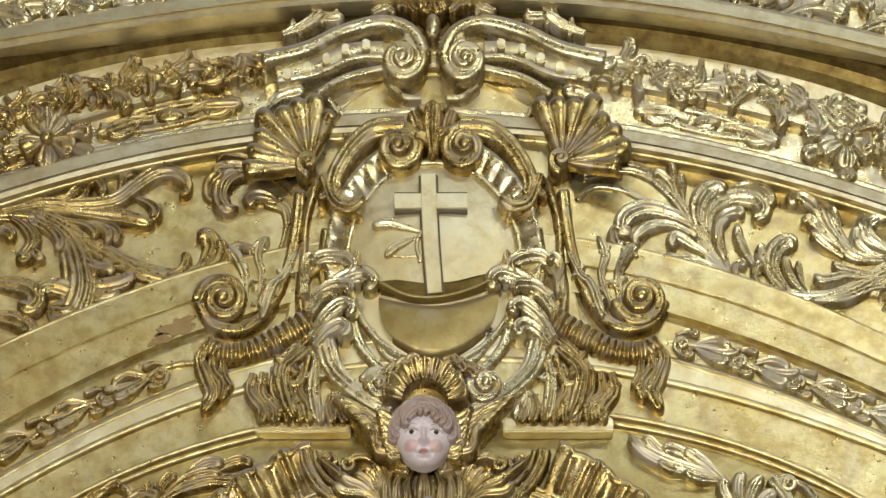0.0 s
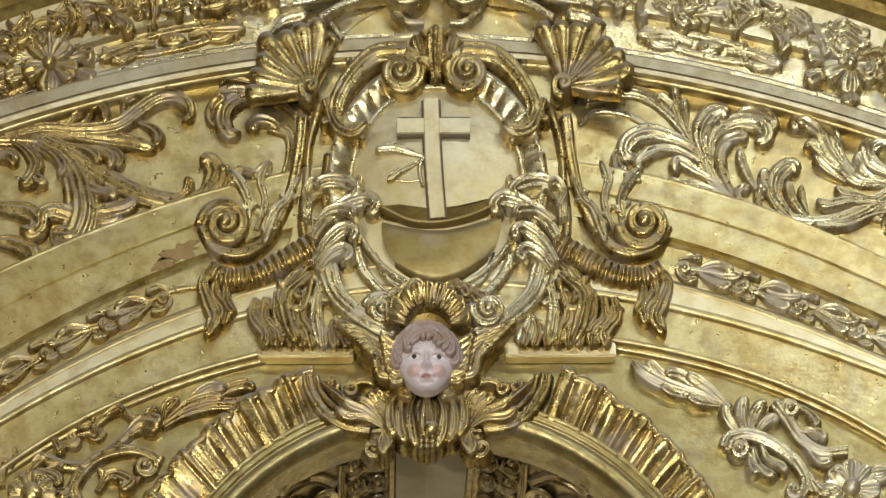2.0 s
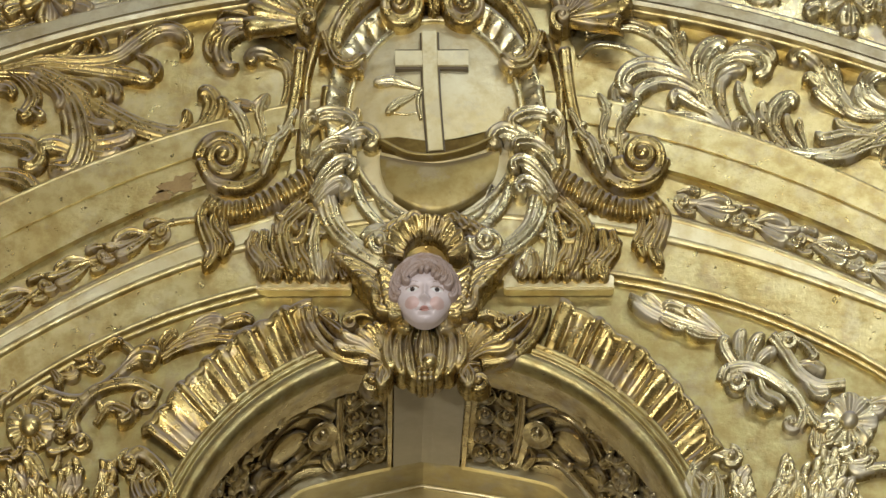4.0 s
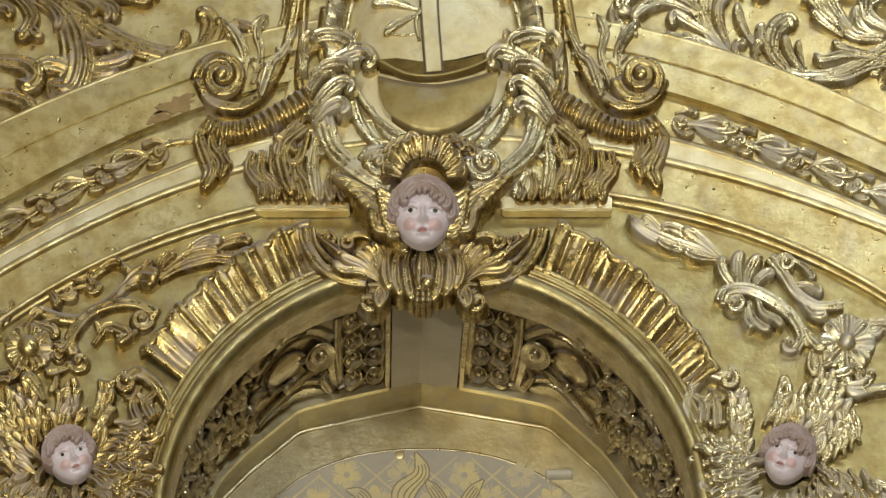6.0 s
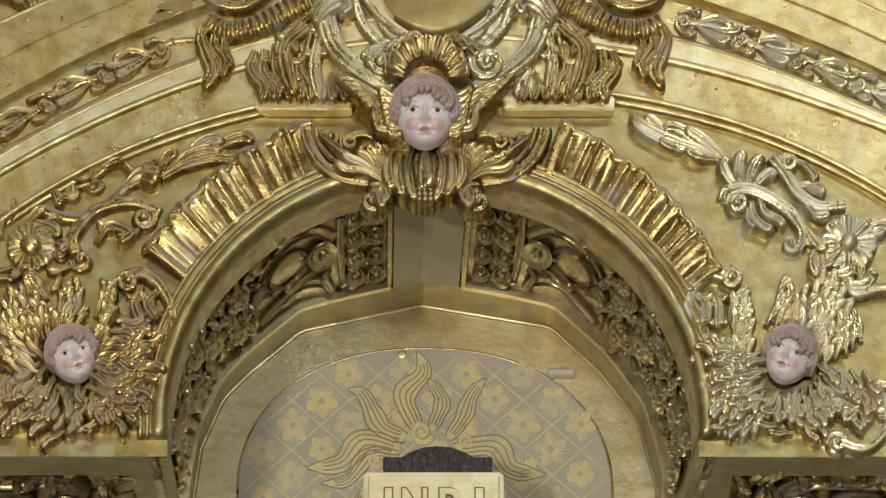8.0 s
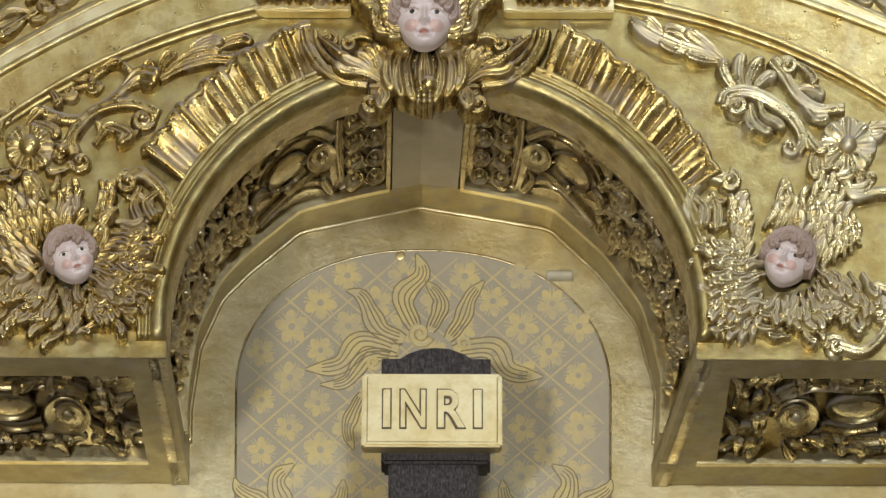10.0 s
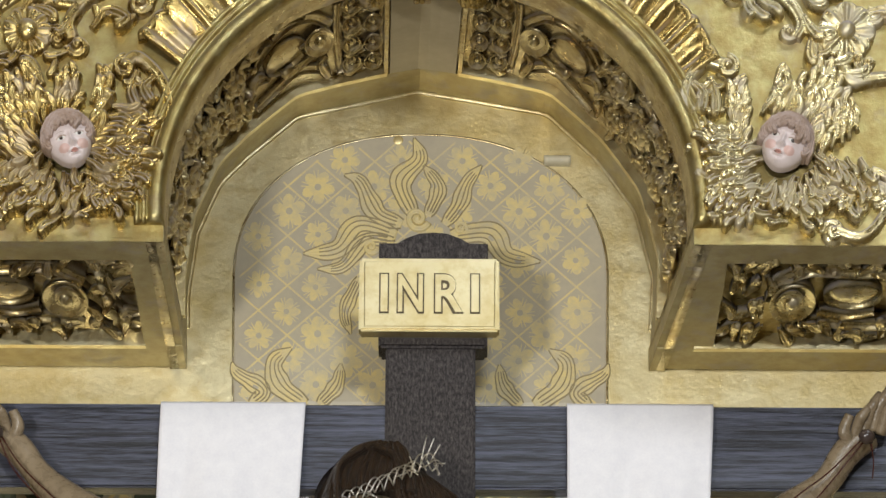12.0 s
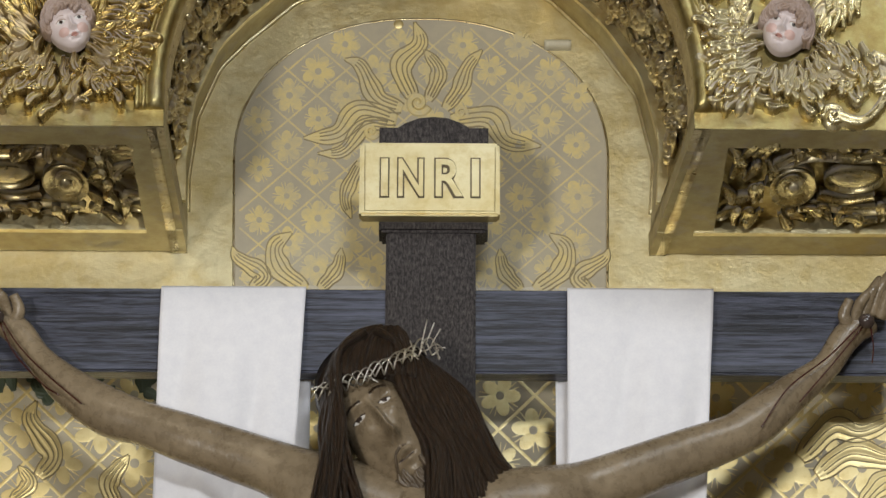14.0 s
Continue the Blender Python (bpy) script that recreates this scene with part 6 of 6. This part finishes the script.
cloth(290, 546, 0.0, -0.016, 0.42, 1)
cloth(1008, 1267, -0.004, -0.026, 0.42, 2)
for u0, u1, s in ((520, 553, 0), (988, 1030, 1)):
    x, z = setout([u0, u1], [1790, 1975], YB + 0.045)
    sh = Shape()
    kk, vv = np.linspace(0, 1, 8), np.linspace(0, 1, 14)
    g = np.stack([np.stack([x[0] + (x[1] - x[0]) * kk, YB + 0.044 + 0.003 * np.sin(kk * 6), np.full(8, z[0] + (z[1] - z[0]) * w)], -1) for w in vv])
    sh.grid(g)
    ob = make("cloth_tail", sh, LINEN, None, None)
    ob.modifiers.new("thickness", "SOLIDIFY").thickness = 0.0016
    tagged(ob, "loose tail of a white cloth behind the beam", "cloth", "white cloths")

# ---- the carved figure on the cross, one plain mesh ----
figure = Shape()


def limb(sh, pts, n=40, seg=18, mat=0, squash=0.9):
    """A limb through (u, v, depth, radius)."""
    c = spline(pts, n)
    x, z = setout(c[:, 0], c[:, 1], c[:, 2])
    w = np.stack([x, c[:, 2], z], -1)
    t = np.gradient(w, axis=0)
    t /= np.linalg.norm(t, axis=1)[:, None]
    ref = np.array([0.0, 1.0, 0.0])
    a = np.cross(t, ref)
    a /= np.linalg.norm(a, axis=1)[:, None]
    b = np.cross(a, t)
    q = np.linspace(0, 2 * np.pi, seg, endpoint=False)
    r = c[:, 3] / 1000
    ring = w[:, None] + r[:, None, None] * (a[:, None] * np.cos(q)[None, :, None] + b[:, None] * np.sin(q)[None, :, None] * squash)
    ends = [np.repeat(ring[k].mean(0)[None], seg, 0)[None] for k in (0, -1)]
    sh.grid(np.concatenate([ends[0], ring, ends[1]]), closed=True, mat=mat)


limb(figure, [(-2, 1716, 0.265, 24), (38, 1745, 0.255, 26), (75, 1790, 0.24, 24), (130, 1842, 0.22, 35), (200, 1885, 0.2, 42), (262, 1905, 0.185, 38), (330, 1928, 0.175, 42), (420, 1958, 0.165, 45), (510, 1990, 0.15, 50), (600, 2040, 0.13, 78), (700, 2090, 0.13, 92)], 90)
limb(figure, [(1538, 1716, 0.265, 26), (1502, 1745, 0.255, 26), (1465, 1798, 0.24, 24), (1400, 1850, 0.22, 34), (1345, 1895, 0.2, 40), (1300, 1922, 0.185, 38), (1220, 1952, 0.175, 42), (1130, 1985, 0.165, 45), (1040, 2018, 0.15, 50), (950, 2055, 0.13, 78), (820, 2100, 0.13, 92)], 90)
limb(figure, [(745, 1980, 0.13, 70), (755, 2050, 0.13, 90), (760, 2120, 0.14, 190), (760, 2220, 0.14, 185), (760, 2320, 0.15, 150)], 40, 26)
for hand, d in (((-2, 1712), -1), ((1538, 1712), 1)):
    for i, (du, dv, ln) in enumerate(((-20, -12, 46), (-2, -22, 62), (14, -28, 66), (28, -22, 58))):
        u, v = hand[0] + d * du, hand[1] + dv
        limb(figure, [(u - d * 4, v + 22, 0.25, 10), (u + d * 6, v - ln * 0.2, 0.232, 10), (u + d * 14, v - ln * 0.5, 0.222, 9), (u + d * 26, v - ln * 0.8, 0.225, 7)], 16, 10)
    limb(figure, [(hand[0] - d * 28, hand[1] + 20, 0.25, 13), (hand[0] - d * 40, hand[1] - 6, 0.236, 11), (hand[0] - d * 30, hand[1] - 34, 0.228, 8)], 16, 10)
    limb(figure, [(hand[0], hand[1] + 2, 0.304, 8), (hand[0], hand[1] + 3, 0.228, 8), (hand[0], hand[1] + 4, 0.218, 15), (hand[0], hand[1] + 5, 0.208, 13)], 10, 8, 4)

# head leaning down: face, long hair, beard
HEAD = on_plane(0.13, 60)
hx, hy, hrx, hry, tilt = 694.0, 1908.0, 70.0, 136.0, -37.0
rings, seg = 110, 180
aa = np.linspace(0, 2 * np.pi, seg, endpoint=False)
rr = np.sin(np.linspace(0, np.pi / 2, rings))
fx, fy = rr[:, None] * np.cos(aa), rr[:, None] * np.sin(aa)
gx, gy = fx + 0.16, fy
hh = np.sqrt(np.clip(1 - rr * rr, 0, 1))[:, None] * np.ones(seg) * 0.9


def press(cx, cy, sx, sy, k):
    return k * np.exp(-((gx - cx) / sx) ** 2 - ((gy - cy) / sy) ** 2)


hh = hh + press(0.0, -0.05, 0.085, 0.26, 0.24) + press(0.0, 0.20, 0.13, 0.09, 0.30) + press(-0.38, -0.28, 0.2, 0.09, -0.18) + press(0.38, -0.28, 0.2, 0.09, -0.18)
hh = hh + press(-0.38, -0.26, 0.13, 0.05, 0.10) + press(0.38, -0.26, 0.13, 0.05, 0.10) + press(-0.38, -0.42, 0.26, 0.05, 0.10) + press(0.38, -0.42, 0.26, 0.05, 0.10)
hh = hh + press(0, 0.44, 0.2, 0.04, 0.09) + press(0, 0.50, 0.2, 0.02, -0.10) + press(0, 0.56, 0.16, 0.04, 0.09) + press(-0.5, 0.18, 0.2, 0.24, -0.10) + press(0.5, 0.18, 0.2, 0.24, -0.10)
hh = hh + press(-0.45, -0.08, 0.16, 0.10, 0.06) + press(0.45, -0.08, 0.16, 0.10, 0.06) + press(0, 0.32, 0.05, 0.06, -0.06) + press(0, 0.78, 0.2, 0.12, 0.12)
ct, st = np.cos(radians(tilt)), np.sin(radians(tilt))
px, py = fx * hrx, fy * hry
face = np.stack([hx + px * ct - py * st, hy + px * st + py * ct, 20 + hh * 88], -1)
rear = face[-1:].copy()
rear[..., 2] = -60
lows = np.concatenate([face, rear])
head = Shape()
head.grid(lows, closed=True)
idx = np.zeros((rings, seg), int)
for sx in (-0.38, 0.38):
    e = ((gx - sx) / 0.16) ** 2 + ((gy + 0.25) / 0.034) ** 2 < 1
    i = ((gx - sx) / 0.075) ** 2 + ((gy + 0.256) / 0.034) ** 2 < 1
    bw = (np.abs(gx - sx) < 0.24) & (np.abs(gy + 0.43 - 0.3 * (gx - sx) ** 2) < 0.022 * (1 - 2.5 * (gx - sx) ** 2))
    ld = (np.abs(gx - sx) < 0.19) & (np.abs(gy + 0.286 - 0.8 * (gx - sx) ** 2) < 0.010)
    idx[e], idx[i], idx[bw], idx[ld] = 5, 4, 1, 4
idx[(np.abs(gx) < 0.22) & (np.abs(gy - 0.50) < 0.010)] = 4
idx[(fy < -0.74)] = 1
head.m[-1] = idx.reshape(-1)
rng = random.Random(6)
dome(head, 664, 1802, 106, 82, 132, -60, -14, 14, 40, mat=1)
for i in range(110):
    k = i / 109
    j = rng.uniform(-6, 6)
    stem(head, [(650 - 20 * k + j, 1755 + 8 * k), (608 - 22 * k, 1790 + 18 * k), (600 - 26 * k + 10 * rng.random(), 1850), (592 - 16 * k + 26 * rng.random() + j, 1940), (560 + 95 * rng.random() + j, 2070)], 5, 3.5, 96 - 66 * k + rng.uniform(0, 14), 1.1, n=26, k=5, lift=12, mat=1)
for i in range(230):
    k = i / 229
    j = rng.uniform(-7, 7)
    wavy = rng.uniform(-8, 8)
    stem(head, [(670 + 50 * k + j, 1748 + 10 * k), (706 + 84 * k, 1772 + 24 * k), (706 + 126 * k + 8 * rng.random(), 1838), (738 + 130 * k + j, 1905), (766 + 134 * k + j + wavy, 1962), (768 + 192 * k + j, 2064 - 62 * k)], 5.5, 4, 70 - 76 * k + rng.uniform(0, 24), 1.1, n=28, k=5, lift=14, mat=1)
for i in range(60):
    k = i / 59
    stem(head, [(672 + 36 * k, 1734 + 6 * rng.random()), (630 + 92 * k, 1752), (598 + 136 * k, 1792), (588 + 150 * k, 1830)], 6, 5, 62 + rng.uniform(0, 10), 1.0, n=18, k=5, lift=26, mat=1)
# moustache and beard
def on_face(x, y):
    x = x - 0.16
    return np.array([hx + x * hrx * ct - y * hry * st, hy + x * hrx * st + y * hry * ct])


for i in range(170):
    x, y = rng.uniform(-0.5, 0.5), rng.uniform(0.58, 0.95)
    if y < 0.7 and abs(x) < 0.2:
        continue
    o = on_face(x, y)
    w = rng.uniform(-5, 5)
    stem(head, [o, o + on_face(x * 1.05, y + 0.1) - on_face(x, y) + (w, 0), o + on_face(x * 0.95, y + 0.2) - on_face(x, y)], 3, 1.8, 18 + 88 * 0.95 * np.sqrt(max(0, 1 - min(1, (x - 0.16) ** 2 + y * y))) + rng.uniform(0, 6), 1.0, n=10, k=5, mat=6)
for d_ in (-1, 1):
    for i in range(20):
        k = i / 19
        pts = [on_face(d_ * 0.04, 0.37 + 0.05 * k), on_face(d_ * (0.2 + 0.05 * k), 0.40 + 0.07 * k), on_face(d_ * (0.34 + 0.06 * k), 0.50 + 0.10 * k)]
        stem(head, pts, 2.4, 1.6, 92 - 10 * k + rng.uniform(0, 4), 1.0, n=10, k=5, lift=-14, mat=6)
# blood runs on arms and brow
for pts in ([(8, 1722), (40, 1770), (90, 1820), (150, 1870)], [(4, 1725), (30, 1780), (80, 1835), (110, 1855)], [(1532, 1725), (1480, 1790), (1420, 1860)], [(1528, 1722), (1470, 1780), (1400, 1835), (1352, 1905)], [(1545, 1725), (1550, 1760), (1548, 1790)]):
    c = np.array(pts, float)
    arm = [(p[0], p[1], 0.262 - 0.00045 * abs(p[0] - (0 if p[0] < 700 else 1538)) - 0.036, 1.4) for p in pts]
    limb(figure, arm, 40, 6, 3)
hv = HEAD(np.concatenate(head.v))
figure.v.append(hv)
figure.f += [f + figure.n for f in head.f]
figure.m += head.m
figure.n += len(hv)
fig = make("crucified_figure", figure, [SKIN, HAIR, SKIN, BLOOD, DARK_EYE, EYE_WHITE, BEARD], None, None)
tagged(fig, "painted carved figure with outstretched arms and long brown hair", "statue")

# ---- crown of thorns: twisted silver wire ----
crown = thing("crown_of_thorns", "crown of twisted silver wire with long thorns", "crown")


def wire(name, pts, r, n=80):
    sh = Shape()
    limb(sh, [(u, v, y, r) for u, v, y in pts], n, 6, 0, 1.0)
    return make(name, sh, STEEL, crown, None)


rng = random.Random(12)
arc_c = spline([(560, 1850), (600, 1840), (650, 1816), (700, 1794), (740, 1772), (762, 1762), (786, 1778)], 160)
for ph, amp in ((0.0, 13), (2.1, 15), (4.2, 11)):
    pts = []
    for i in range(0, 160, 2):
        a = i * 0.21 + ph + 0.5 * np.sin(i * 0.13 + ph)
        bulge = 0.058 - 0.055 * np.sin(np.pi * i / 159)
        pts.append((arc_c[i, 0] + 4 * np.cos(a), arc_c[i, 1] + amp * np.sin(a), 0.012 + bulge + 0.010 * np.cos(a)))
    wire("wire_strand", pts, 1.5, 260)
for i in range(26):
    j = rng.randrange(6, 150)
    a = rng.uniform(0, 6.28)
    ln = rng.uniform(12, 26)
    if i <= 2:
        j, a, ln = 132 + i * 6, -1.35 + 0.15 * i, 50 - 8 * i
    y = 0.012 + 0.058 - 0.055 * np.sin(np.pi * j / 159)
    o = arc_c[j]
    wire("thorn", [(o[0], o[1], y), (o[0] + ln * 0.5 * np.cos(a), o[1] + ln * 0.5 * np.sin(a), y - 0.006), (o[0] + ln * np.cos(a), o[1] + ln * np.sin(a), y - 0.01)], 1.2, 6)

# ---- rubbed stains on the plain boards ----
for u, v, rx, ry, y, turn in ((312, 578, 34, 14, -0.0275, -18), (282, 600, 20, 9, -0.0275, -20)):
    sh = Shape()
    q = np.linspace(0, 2 * np.pi, 40, endpoint=False)
    r = 1 + 0.22 * np.sin(3 * q + u) + 0.15 * np.sin(7 * q) + 0.1 * np.sin(11 * q + v)
    cs, sn = np.cos(radians(turn)), np.sin(radians(turn))
    px, py = rx * r * np.cos(q), ry * r * np.sin(q)
    flat(sh, np.stack([u + px * cs - py * sn, v + px * sn + py * cs], -1), 1.0, 0.9)
    tagged(make("rubbed_stain", sh, STAIN, None, on_plane(y), smooth=False), "brown rubbed stain on the plain gilded board", "stain")
